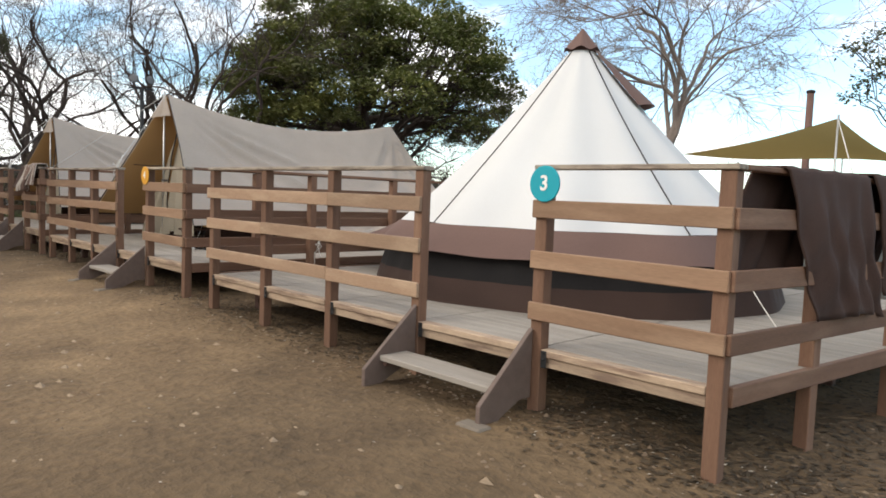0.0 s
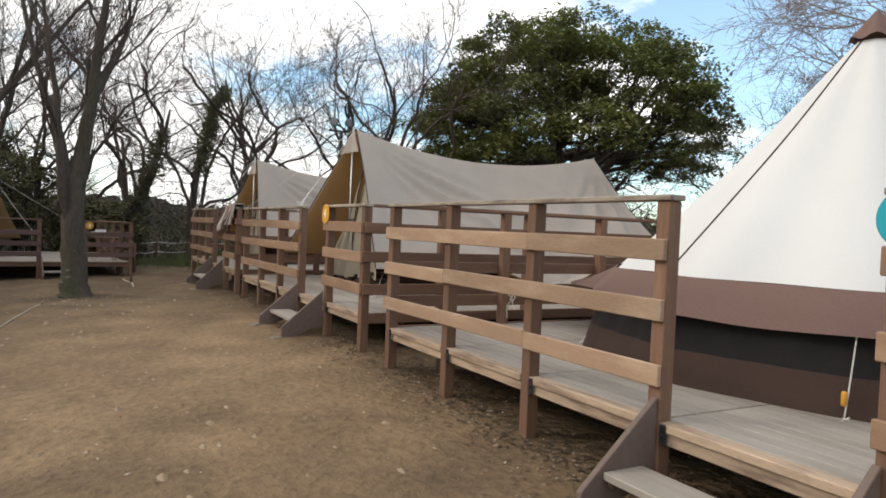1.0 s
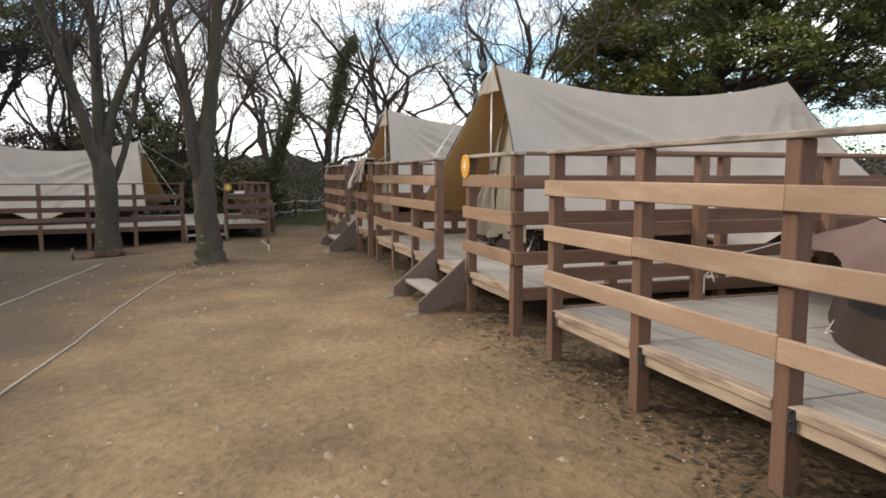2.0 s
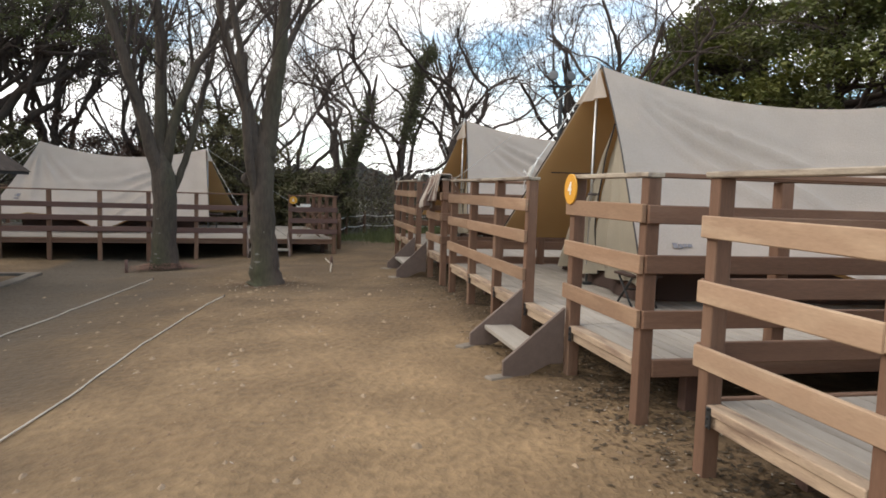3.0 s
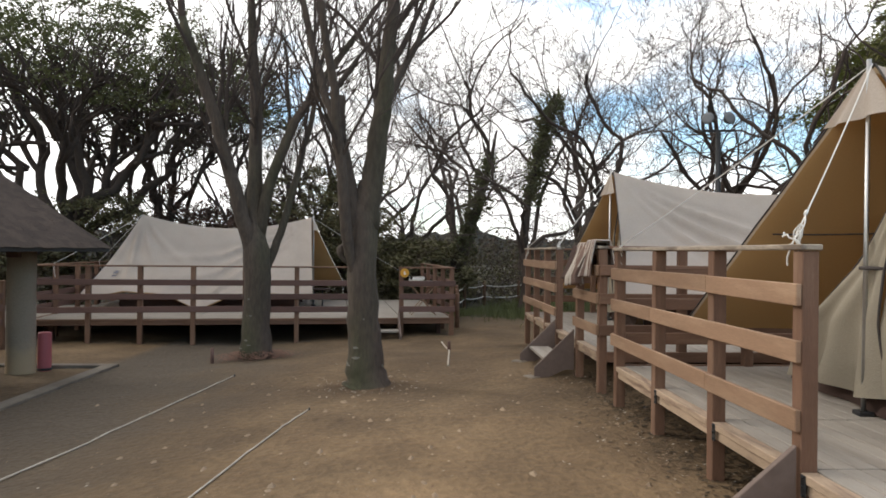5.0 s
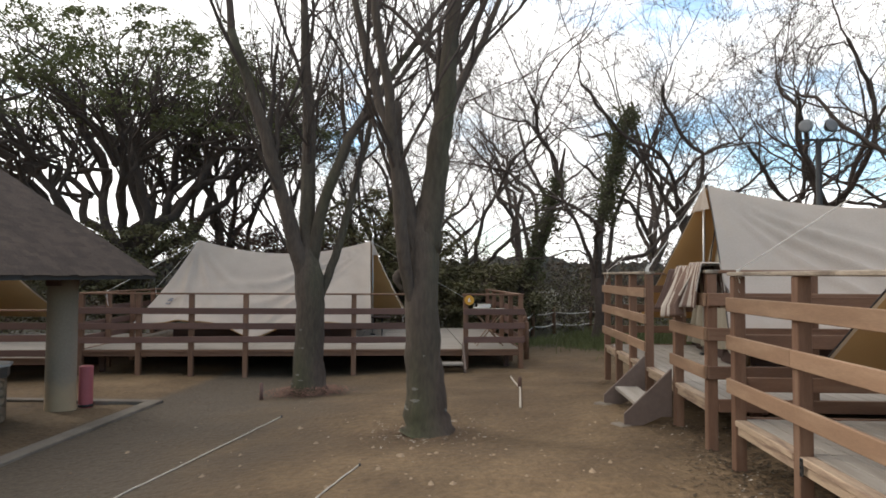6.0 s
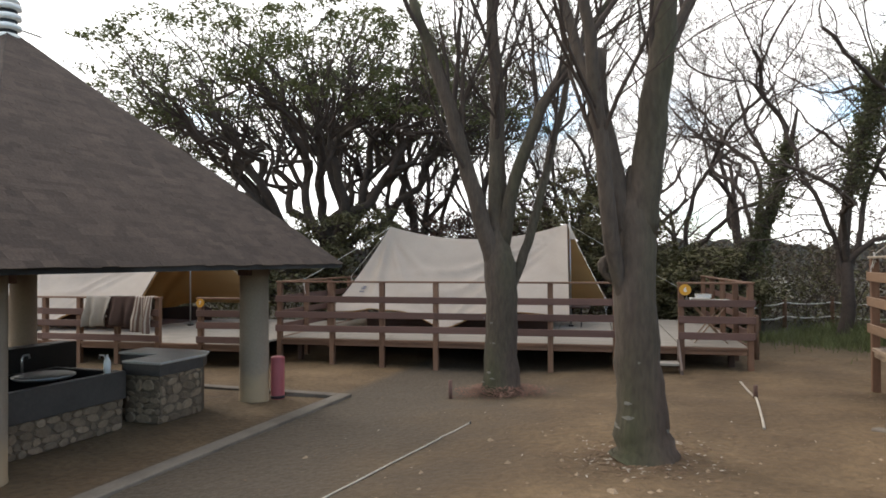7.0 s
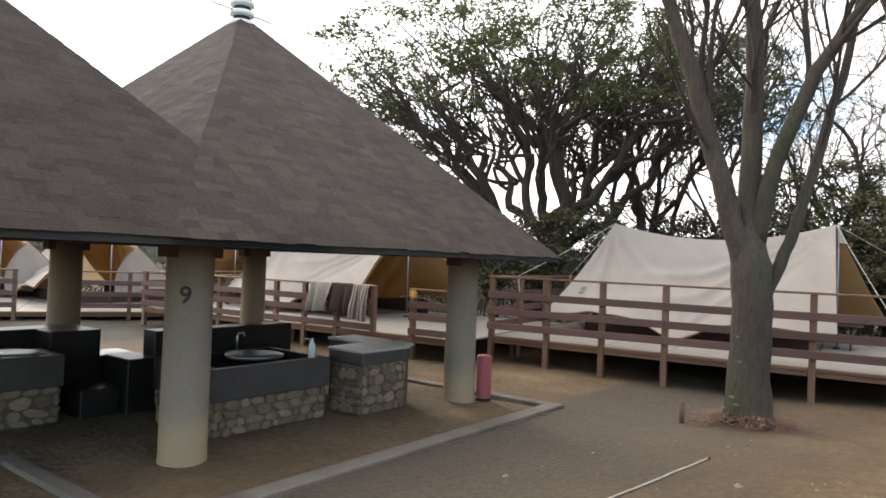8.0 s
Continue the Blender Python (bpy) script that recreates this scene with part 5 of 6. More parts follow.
def backdrop():
    """A ring of low wooded hills far off, with a ragged crest."""
    verts, faces = [], []
    n = 1440
    for k in range(n):
        a = 2 * math.pi * k / n
        x, y = math.cos(a), math.sin(a)
        west = smooth(-x * 0.8 + y * 0.6, -0.6, 0.6)
        top = 0.8 + 2.7 * west + 1.6 * noise.noise((x * 4, y * 4, 2)) * west + 1.3 * noise.noise((x * 26, y * 26, 3)) * west + 1.1 * noise.noise((x * 110, y * 110, 4)) * west
        verts.append((95 * x, 95 * y, -1.0))
        verts.append((99 * x, 99 * y, max(0.4, top)))
    for k in range(n):
        a, b = 2 * k, 2 * ((k + 1) % n)
        faces.append((a, b, b + 1, a + 1))
    tagged(put("backdrop", raw("backdrop", verts, faces, HILL)), "low brown wooded hills in the distance", "hill", kind="structure")


backdrop()


# ---- yard: litter, ropes, pegs ----
def litter():
    g = np.random.RandomState(77)
    verts, faces = [], []

    def leaf(s, n, size, lift=0.0):
        z = rough_height(-s, n) + 0.006 + lift
        a, tilt = g.uniform(0, 6.28), g.uniform(-0.5, 0.5)
        c, d = math.cos(a), math.sin(a)
        b = len(verts)
        for x, y, h in ((-1, 0, 0), (0, 0.45, abs(tilt) * 0.6), (1, 0, abs(tilt) * 0.9), (0, -0.45, 0.05)):
            verts.append((-s + size * (x * c - y * d), n + size * (x * d + y * c), z + size * h))
        faces.append((b, b + 1, b + 2, b + 3))

    for k in range(1300):
        leaf(g.uniform(-3, 17), g.uniform(-6.5, 0.4), g.uniform(0.008, 0.022))
    for k in range(2600):
        s = g.uniform(-2, 16)
        leaf(s, 0.02 + g.normal(0, 0.24), g.uniform(0.008, 0.022))
    for k in range(1000):
        r, a = abs(g.normal(0, 0.30)) + 0.22, g.uniform(0, 6.28)
        leaf(12.2 + r * math.cos(a), -2.5 + r * math.sin(a), g.uniform(0.012, 0.029))
    ob = put("fallen_leaves", raw("fallen_leaves", verts, faces, LEAF_DRY), None, SITE)
    tagged(ob, "dry brown fallen leaves strewn over the earth", "leaves", kind="stuff")
    verts, faces = [], []
    for k in range(2400):
        r, a = abs(g.normal(0, 0.24)) + 0.2, g.uniform(0, 6.28)
        leaf(15.24 + r * math.cos(a), -4.52 + r * math.sin(a), g.uniform(0.015, 0.033), 0.012 + g.uniform(0, 1) * max(0.0, 0.13 - 0.17 * (r - 0.2)))
    ob = put("leaf_heap", raw("leaf_heap", verts, faces, LEAF_HEAP), None, SITE)
    tagged(ob, "reddish-brown dry leaves heaped round the tree's foot", "leaves", kind="stuff")
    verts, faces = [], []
    # real litter, strewn extra densely so its dark colour adds under-deck shade
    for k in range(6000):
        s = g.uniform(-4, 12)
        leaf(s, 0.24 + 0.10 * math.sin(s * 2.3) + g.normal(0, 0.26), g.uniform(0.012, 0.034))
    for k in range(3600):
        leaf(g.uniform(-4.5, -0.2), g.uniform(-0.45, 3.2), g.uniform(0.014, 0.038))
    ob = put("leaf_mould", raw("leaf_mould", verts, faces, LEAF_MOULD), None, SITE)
    tagged(ob, "dark rotting leaves under the decks' edge, laid thick to deepen its shade", "leaves", kind="stuff")
    verts, faces = [], []
    for k in range(700):
        s = g.uniform(-3, 14)
        leaf(s, 0.05 + g.normal(0, 0.26), g.uniform(0.009, 0.020))
    for k in range(170):
        leaf(g.uniform(-3, 16), g.uniform(-5.5, 0), g.uniform(0.008, 0.020))
    for k in range(140):
        r, a = abs(g.normal(0, 0.30)) + 0.22, g.uniform(0, 6.28)
        leaf(12.2 + r * math.cos(a), -2.5 + r * math.sin(a), g.uniform(0.012, 0.026))
    ob = put("bleached_leaves", raw("bleached_leaves", verts, faces, LEAF_PALE), None, SITE)
    tagged(ob, "pale bleached leaf scraps along the deck's edge", "leaves", kind="stuff")
    verts, faces = [], []
    for k in range(2200):
        s, n = g.uniform(-3, 16), g.uniform(-6.4, 0.3)
        if k % 3 == 0:
            n = -0.2 + g.normal(0, 0.3)
        r = g.uniform(0.004, 0.013) * (2.2 if k % 60 == 0 else 1)
        z = rough_height(-s, n)
        b = len(verts)
        sx, sy = g.uniform(0.7, 1.5), g.uniform(0.7, 1.3)
        for x, y, h in ((1, 0, 0), (0, 1, 0), (-1, 0, 0), (0, -1, 0), (0.15, 0.1, 0.8), (0, 0, -0.6)):
            verts.append((-s + r * x * sx, n + r * y * sy, z + r * h * g.uniform(0.7, 1.1)))
        faces += [(b, b + 1, b + 4), (b + 1, b + 2, b + 4), (b + 2, b + 3, b + 4), (b + 3, b, b + 4), (b + 1, b, b + 5), (b + 2, b + 1, b + 5), (b + 3, b + 2, b + 5), (b, b + 3, b + 5)]
    for k in range(900):
        s, n = g.uniform(-4, 16), g.uniform(-0.3, 1.3)
        if k % 2:
            s, n = g.uniform(-4, 1.5), g.uniform(-0.9, 1.8)
        r = g.uniform(0.008, 0.022)
        z = rough_height(-s, n)
        b = len(verts)
        for x, y, h in ((1, 0, 0), (0, 1, 0), (-1, 0, 0), (0, -1, 0), (0.15, 0.1, 0.6), (0, 0, -0.6)):
            verts.append((-s + r * x * g.uniform(0.7, 1.5), n + r * y * g.uniform(0.7, 1.4), z + r * h * g.uniform(0.7, 1.1)))
        faces += [(b, b + 1, b + 4), (b + 1, b + 2, b + 4), (b + 2, b + 3, b + 4), (b + 3, b, b + 4), (b + 1, b, b + 5), (b + 2, b + 1, b + 5), (b + 3, b + 2, b + 5), (b, b + 3, b + 5)]
    ob = put("pebbles", raw("pebbles", verts, faces, STONE), None, SITE)
    tagged(ob, "small grey-brown pebbles and clods on the earth", "pebbles", kind="stuff")
    verts, faces = [], []
    for k in range(520):
        s, n = g.uniform(-2, 13), -2.4 + g.normal(0, 1.3)
        r, flat = 0.010 + 0.045 * g.uniform(0, 1) ** 2, g.uniform(0.3, 0.6)
        z = rough_height(-s, n) - 0.002
        b = len(verts)
        for i in range(6):
            a = i * math.pi / 3
            verts.append((-s + r * math.cos(a) * g.uniform(0.6, 1.3), n + 0.6 * r * math.sin(a) * g.uniform(0.6, 1.3), z))
        verts.append((-s, n, z + r * flat))
        faces += [(b + i, b + (i + 1) % 6, b + 6) for i in range(6)]
    ob = put("soil_flakes", raw("soil_flakes", verts, faces, CLOD), None, SITE)
    tagged(ob, "flat dry soil flakes on the trodden earth", "soil flakes", kind="stuff")


litter()


def ground_rope(points, label, r=0.0075):
    pts = []
    for (s0, n0), (s1, n1) in zip(points[:-1], points[1:]):
        k = max(2, int(math.hypot(s1 - s0, n1 - n0) / 0.12))
        for i in range(k):
            f = i / k
            s, n = s0 + (s1 - s0) * f, n0 + (n1 - n0) * f
            pts.append(Vector((-s, n, max(rough_height(-s, n), height(-s, n)) + r * 0.9)))
    s, n = points[-1]
    pts.append(Vector((-s, n, rough_height(-s, n) + r * 0.9)))
    base = pts[0].copy()
    t = thing("ground_rope", SITE @ Matrix.Translation(base), label, "rope", "boundary ropes")
    put("cord", tubes([([p - base for p in pts], [r] * len(pts), 6)], ROPE_DULL, cap=True), t)
    put("peg", rod((0, 0, -0.08), (0.015, 0.01, 0.018), 0.009, IRON), t)
    return t


ground_rope([(10.78, -2.98), (9.85, -3.13), (7.9, -3.41), (6.45, -3.55), (5.3, -3.73), (2.5, -4.05), (-1.0, -4.45)], "pale boundary rope pegged along the earth")
ground_rope([(13.1, -4.32), (11.6, -4.545), (9.97, -4.75), (9.07, -4.95), (6.0, -5.3), (3.0, -5.6)], "pale boundary rope pegged along the earth")
# a pale wooden lath by the dark stake, built as a thick cord
ground_rope([(16.65, -1.43), (15.2, -1.36), (13.3, -1.47)], "short pale wooden lath lying on the earth by the stake", r=0.014)


def stake(s, n, high, label, mat=WOOD_RED):
    t = thing("marker_stake", SITE @ pose(-s, n, height(-s, n)), label, "stake", "marker stakes")
    put("shaft", rod((0, 0, -0.05), (0.01, 0, high), 0.028, mat, sides=8), t)


stake(14.78, -5.1, 0.24, "short red-brown wooden stake in the earth")
stake(15.3, -1.36, 0.16, "short dark wooden stake in the earth", WOOD_DARK)


def fence():
    pts = [(-13.3, 17.6), (-14.4, 18.9), (-15.5, 20.2), (-16.2, 21.4), (-16.4, 22.6), (-15.9, 23.7), (-14.6, 24.2), (-13.0, 24.3)]
    t = thing("rope_fence", pose(*pts[0], ground_at(pts[0])), "low fence of wooden posts and slack rope at the wood's edge", "fence")
    o0 = Vector((*pts[0], ground_at(pts[0])))
    tops = []
    for p in pts:
        z = ground_at(p)
        q = Vector((*p, z)) - o0
        put("post", turned([(0.05, -0.1), (0.05, 0.72), (0.042, 0.76)], WOOD, 10), t, Matrix.Translation(q))
        tops.append(q)
    for h in (0.62, 0.28):
        for a, b in zip(tops[:-1], tops[1:]):
            put("rope", rod(a + Vector((0, 0, h)), b + Vector((0, 0, h)), 0.016, ROPE, sides=6, sag=0.05), t)


fence()


# ---- wash shelter: kerb, sinks, blocks ----
def kerb(a, b, width, label):
    (s0, n0), (s1, n1) = a, b
    ln = math.hypot(s1 - s0, n1 - n0)
    ang = math.degrees(math.atan2(n1 - n0, -(s1 - s0)))
    ob = put("kerb", board((ln, width, 0.14), KERB, 0.008), None, SITE @ pose(-(s0 + s1) / 2, (n0 + n1) / 2, -0.2 - 0.035, 0, 0, ang))
    tagged(ob, label, "kerb", "shelter kerbs")


kerb((8.9, -6.5), (14.49, -6.5), 0.19, "low weathered concrete kerb round the shelter floor")
kerb((14.405, -6.6), (14.405, -12.6), 0.17, "low weathered concrete kerb round the shelter floor")
kerb((9.27, -6.6), (9.27, -8.44), 0.14, "low weathered concrete kerb round the shelter floor")


kerb((9.34, -8.51), (6.6, -8.51), 0.14, "low weathered concrete kerb round the shelter floor")


def stone_face(parent, x0, x1, z0, z1, place, seed):
    """Rubble stones set into a mortar face, in the xz plane facing -y."""
    rng = random.Random(seed)
    z = z0
    row = 0
    while z < z1 - 0.02:
        h = min(rng.uniform(0.06, 0.15), z1 - z)
        x = x0 - (0.06 if row % 2 else 0.0)
        row += 1
        while x < x1 - 0.03:
            w = rng.uniform(0.07, 0.24)
            a0, a1 = max(x, x0), min(x + w, x1)
            x += w
            if a1 - a0 < 0.03:
                continue
            hh = h * rng.uniform(0.75, 1.2)
            n = 8
            rad = [rng.uniform(0.80, 1.08) for _ in range(n)]
            verts, faces = [], []
            for dep, sc in ((0.0, 1.0), (-0.010, 0.97), (-rng.uniform(0.012, 0.026), rng.uniform(0.78, 0.90))):
                for k in range(n):
                    a = 2 * math.pi * (k + 0.5) / n
                    cx, cz = math.cos(a), math.sin(a)
                    q = (0.82 / max(abs(cx), abs(cz)) + 0.18) * rad[k]
                    verts.append((cx * q * (a1 - a0) * 0.49 * sc, dep, cz * q * hh * 0.49 * sc))
            for i in range(2):
                for k in range(n):
                    a, b = i * n + k, i * n + (k + 1) % n
                    faces.append((a, b, b + n, a + n))
            faces.append(tuple(range(2 * n, 3 * n)))
            put("stone", raw("stone", verts, faces, STONE, False), parent, place @ pose((a0 + a1) / 2, 0, z + h / 2, 0, rng.uniform(-14, 14), 0))
        z += h * 0.93


def sink_block(s0, s1, n0, n1, top, label, lid=None, upper=0.30, foot=-0.2, seed=1):
    """A masonry block with a rubble base, a concrete upper band and a hollowed or capped top. n0 is the front."""
    cx, cy = -(s0 + s1) / 2, (n0 + n1) / 2
    w, d = abs(s1 - s0), abs(n1 - n0)
    t = thing("wash_sink", SITE @ pose(cx, cy, foot, 0, 0, 180), label, "sink", "wash blocks")
    h = top - foot
    put("core", board((w - 0.06, d - 0.06, h - upper), MORTAR, 0.004), t, pose(0, 0, (h - upper) / 2))
    stone_face(t, -w / 2 + 0.03, w / 2 - 0.03, 0.0, h - upper, pose(0, -d / 2 + 0.03, 0), seed)
    stone_face(t, -d / 2 + 0.03, d / 2 - 0.03, 0.0, h - upper, pose(-w / 2 + 0.03, 0, 0, 0, 0, -90), seed + 1)
    stone_face(t, -d / 2 + 0.03, d / 2 - 0.03, 0.0, h - upper, pose(w / 2 - 0.03, 0, 0, 0, 0, 90), seed + 2)
    e = 0.10
    for x, y, ww, dd in ((0, -d / 2 + e / 2, w, e), (0, d / 2 - e / 2, w, e), (-w / 2 + e / 2, 0, e, d - 2 * e), (w / 2 - e / 2, 0, e, d - 2 * e)):
        # front rim in plain concrete; the other rims carry shade in their colour
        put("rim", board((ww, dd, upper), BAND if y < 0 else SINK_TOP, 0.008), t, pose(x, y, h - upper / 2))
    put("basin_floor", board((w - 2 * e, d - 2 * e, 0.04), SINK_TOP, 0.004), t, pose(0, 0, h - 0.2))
    if lid:
        x, y, r, mat = lid
        put("round_plate", turned([(r * 0.9, h - 0.02), (r, h), (r, h + 0.012), (r * 0.93, h + 0.02), (0.02, h + 0.024)], mat, 28), t, pose(x, y, 0))
    return t


def l_counter():
    """The L-shaped stone counter: a short bar towards the yard and an arm going back, under one pale worktop."""
    t = thing("stone_counter", SITE @ pose(-12.70, -7.68, -0.2, 0, 0, 180), "L-shaped rubble stone counter with a pale smooth worktop", "counter", "wash blocks")
    h, band = 0.70, 0.16
    outline = [(-0.37, 0.0), (0.37, 0.0), (0.62, 0.14), (0.68, 0.40), (0.66, 1.15), (0.21, 1.15), (0.21, 0.53), (-0.37, 0.53)]

    def slab(name, z0, z1, grow, mat, bevel):
        bm = bmesh.new()
        ring = []
        for k, (x, y) in enumerate(outline):
            gx = grow if x > 0.3 else -grow
            gy = grow if y > 0.5 else -grow
            ring.append((x + gx * (0.2 if x == 0.21 else 1), y + gy * (0.2 if y == 0.53 else 1)))
        low = [bm.verts.new((x, y, z0)) for x, y in ring]
        top = [bm.verts.new((x, y, z1)) for x, y in ring]
        bm.faces.new(low[::-1]), bm.faces.new(top)
        for k in range(len(ring)):
            n = (k + 1) % len(ring)
            bm.faces.new((low[k], low[n], top[n], top[k]))
        bmesh.ops.recalc_face_normals(bm, faces=bm.faces[:])
        bmesh.ops.bevel(bm, geom=bm.edges[:], offset=bevel, segments=1, affect="EDGES")
        return put(name, finish(bm, name, mat), t)
    slab("core", 0.0, h - band, -0.03, MORTAR, 0.004)
    slab("upper_band", h - band, h - 0.03, -0.008, BAND, 0.006)
    # pale slab with the glare on it put into its colour
    slab("worktop", h - 0.03, h, 0.015, TILE_TOP, 0.008)
    stone_face(t, -0.34, 0.36, 0.0, h - band, pose(0, 0.03, 0), 9)
    stone_face(t, -0.50, -0.03, 0.0, h - band, pose(-0.34, 0, 0, 0, 0, -90), 10)
    stone_face(t, 0.42, 1.10, 0.0, h - band, pose(0.64, 0, 0, 0, 0, 90), 11)


sa = sink_block(10.70, 12.12, -7.95, -8.95, 0.43, "masonry wash sink with rubble stone base and dark basin", lid=(0.15, 0.05, 0.30, STEEL), seed=4)
tap = tubes([([Vector((0, 0, 0)), Vector((0, 0, 0.16)), Vector((0.02, 0, 0.19)), Vector((0.08, 0, 0.19)), Vector((0.09, 0, 0.15))], [0.012] * 5, 8)], STEEL, cap=True)
put("tap", tap, sa, pose(-0.35, 0.42, 0.63), "steel tap")
put("tap", tap, sa, pose(0.2, 0.42, 0.63), "steel tap")
put("tap", tap, sa, pose(0.5, -0.42, 0.63, 0, 0, 90), "steel tap")
bottle = thing("soap_bottle", SITE @ pose(-11.92, -8.02, 0.43), "white plastic bottle on the sink's rim", "bottle")
put("body", turned([(0.035, 0.0), (0.037, 0.10), (0.03, 0.14), (0.012, 0.17), (0.012, 0.2)], WHITE, 14), bottle)
l_counter()
sink_block(8.75, 10.09, -9.46, -10.02, 0.45, "masonry wash sink with rubble stone base and dark basin", lid=(0.30, 0.0, 0.26, STEEL), seed=14)


def dark_wall(s0, s1, n0, n1, top, label):
    cx, cy = -(s0 + s1) / 2, (n0 + n1) / 2
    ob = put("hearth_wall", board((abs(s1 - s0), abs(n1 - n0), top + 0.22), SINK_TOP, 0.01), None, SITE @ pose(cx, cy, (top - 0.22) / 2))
    tagged(ob, label, "wall", "hearth walls")


# the walls' black is the roof's shade put into the colour
dark_wall(11.0, 12.85, -9.45, -9.7, 0.62, "concrete hearth wall behind the sink, coloured black for shade")
dark_wall(9.0, 10.72, -10.42, -10.75, 0.60, "concrete hearth wall behind the sink, coloured black for shade")
dark_wall(10.2, 10.72, -10.06, -10.42, 0.60, "concrete return of the hearth wall, coloured black for shade")
dark_wall(10.76, 11.2, -10.15, -10.6, 0.30, "low concrete hearth block, coloured black for shade")
dark_wall(10.66, 11.0, -9.35, -9.85, 0.36, "concrete hearth block beside the sink, coloured black for shade")
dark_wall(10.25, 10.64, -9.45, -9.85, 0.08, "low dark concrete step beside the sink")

ext = thing("red_canister", SITE @ pose(-14.1, -7.31, -0.2), "red enamelled fire-point cylinder beside the column", "canister")
put("body", turned([(0.088, -0.03), (0.09, 0.0), (0.09, 0.53), (0.086, 0.545), (0.07, 0.552), (0.01, 0.553)], RED, 24), ext)
put("base_ring", turned([(0.095, 0.0), (0.095, 0.03), (0.09, 0.035)], IRON, 24), ext)
for x0, x1, y in ((-14.6, -5.4, -7.57), (-14.6, -5.4, -11.55)):
    ob = put("roof_beam", board((x1 - x0, 0.16, 0.14), WOOD_DARK), None, SITE @ pose((x0 + x1) / 2, y, 1.64))
    tagged(ob, "dark timber beam carrying the shelter roof", "beam", "roof beams")


# ---- lamps, tarp, far pole ----
def flood_lamp(place, top):
    z = ground_at(place)
    t = thing("flood_lamp", pose(place[0], place[1], z, 0, 0, 35), "tall dark pole with two round floodlights", "lamp")
    put("pole", turned([(0.075, -0.1), (0.07, 1.5), (0.055, top - z - 0.25)], IRON, 12), t)
    put("crossbar", board((0.75, 0.05, 0.05), IRON), t, pose(0, 0, top - z - 0.27))
    for x, a in ((-0.22, -25), (0.22, 20)):
        h = put("lamp_head", turned([(0.04, -0.13), (0.08, -0.09), (0.135, 0.02), (0.142, 0.05)], IRON, 20), t, pose(x, 0, top - z, 78, 0, a))
        put("lens", turned([(0.132, 0.045), (0.13, 0.056), (0.07, 0.062)], GLASS_DARK, 20), h)


flood_lamp((-9.0, 21.5), 4.62)


def tarp():
    a, b, c, d = Vector((4.71, 8.23, 2.52)), Vector((3.24, 9.3, 2.10)), Vector((5.6, 8.0, 1.98)), Vector((6.6, 11.2, 2.35))
    base = Vector((4.71, 8.23, 0))
    t = thing("olive_tarp", Matrix.Translation(base), "olive canvas tarp stretched on a pole over the next deck", "tarp")

    def f(u, v):
        p = a.lerp(b, u).lerp(c.lerp(d, u), v) - base
        p.z -= 0.05 * math.sin(math.pi * u) * (1 - v) + 0.08 * math.sin(math.pi * v)
        return p
    put("canvas", cloth("canvas", f, 16, 16, TARP), t)
    put("pole", rod((0, 0, 0.0), (0, 0, 2.56), 0.014, STEEL), t)
    put("guy_rope", rod((0, 0, 2.5), (-0.25, -0.9, 1.6), 0.006, ROPE, sides=5), t)
    p2 = d - base
    put("pole", rod((p2.x, p2.y, 0.0), (p2.x, p2.y, p2.z + 0.03), 0.014, STEEL), t)


tarp()
t = thing("rusty_post", pose(6.6, 12.3, 0), "tall rust-brown post behind the tents", "post")
put("shaft", turned([(0.07, -0.1), (0.06, 3.5)], WOOD_RED, 10), t)
put("cap", turned([(0.075, 3.5), (0.075, 3.54), (0.02, 3.56)], IRON, 10), t)


# ---- signs, blankets, ropes on the decks ----
def round_sign(m, mat, text, label, r=0.113):
    t = thing("number_sign", m, label, "sign", "deck number signs")
    disc = turned([(r, -0.006), (r, 0.004), (r - 0.004, 0.006), (0.004, 0.0062)], mat, 36, smooth_faces=False)
    disc.transform(pose(0, 0, 0, 90, 0, 0))
    put("disc", disc, t)
    put("numeral", lettering(text, r * 1.15, WHITE), t, pose(0, -0.009, 0))
    return t


round_sign(SITE @ pose(0.097, -0.040, 1.508), TEAL, "3", "round teal sign with a white three on the post")
round_sign(SITE @ pose(-6.19, -0.040, 1.530), YELLOW, "4", "round yellow sign with a white four on the post")
round_sign(FAR_SITE @ pose(4.985, -0.040, 1.150), YELLOW, "6", "round yellow number sign on the far deck", r=0.088)
round_sign(FAR_SITE @ pose(-3.02, -0.79, 0.91), YELLOW, "7", "round yellow number sign behind the shelter", r=0.075)


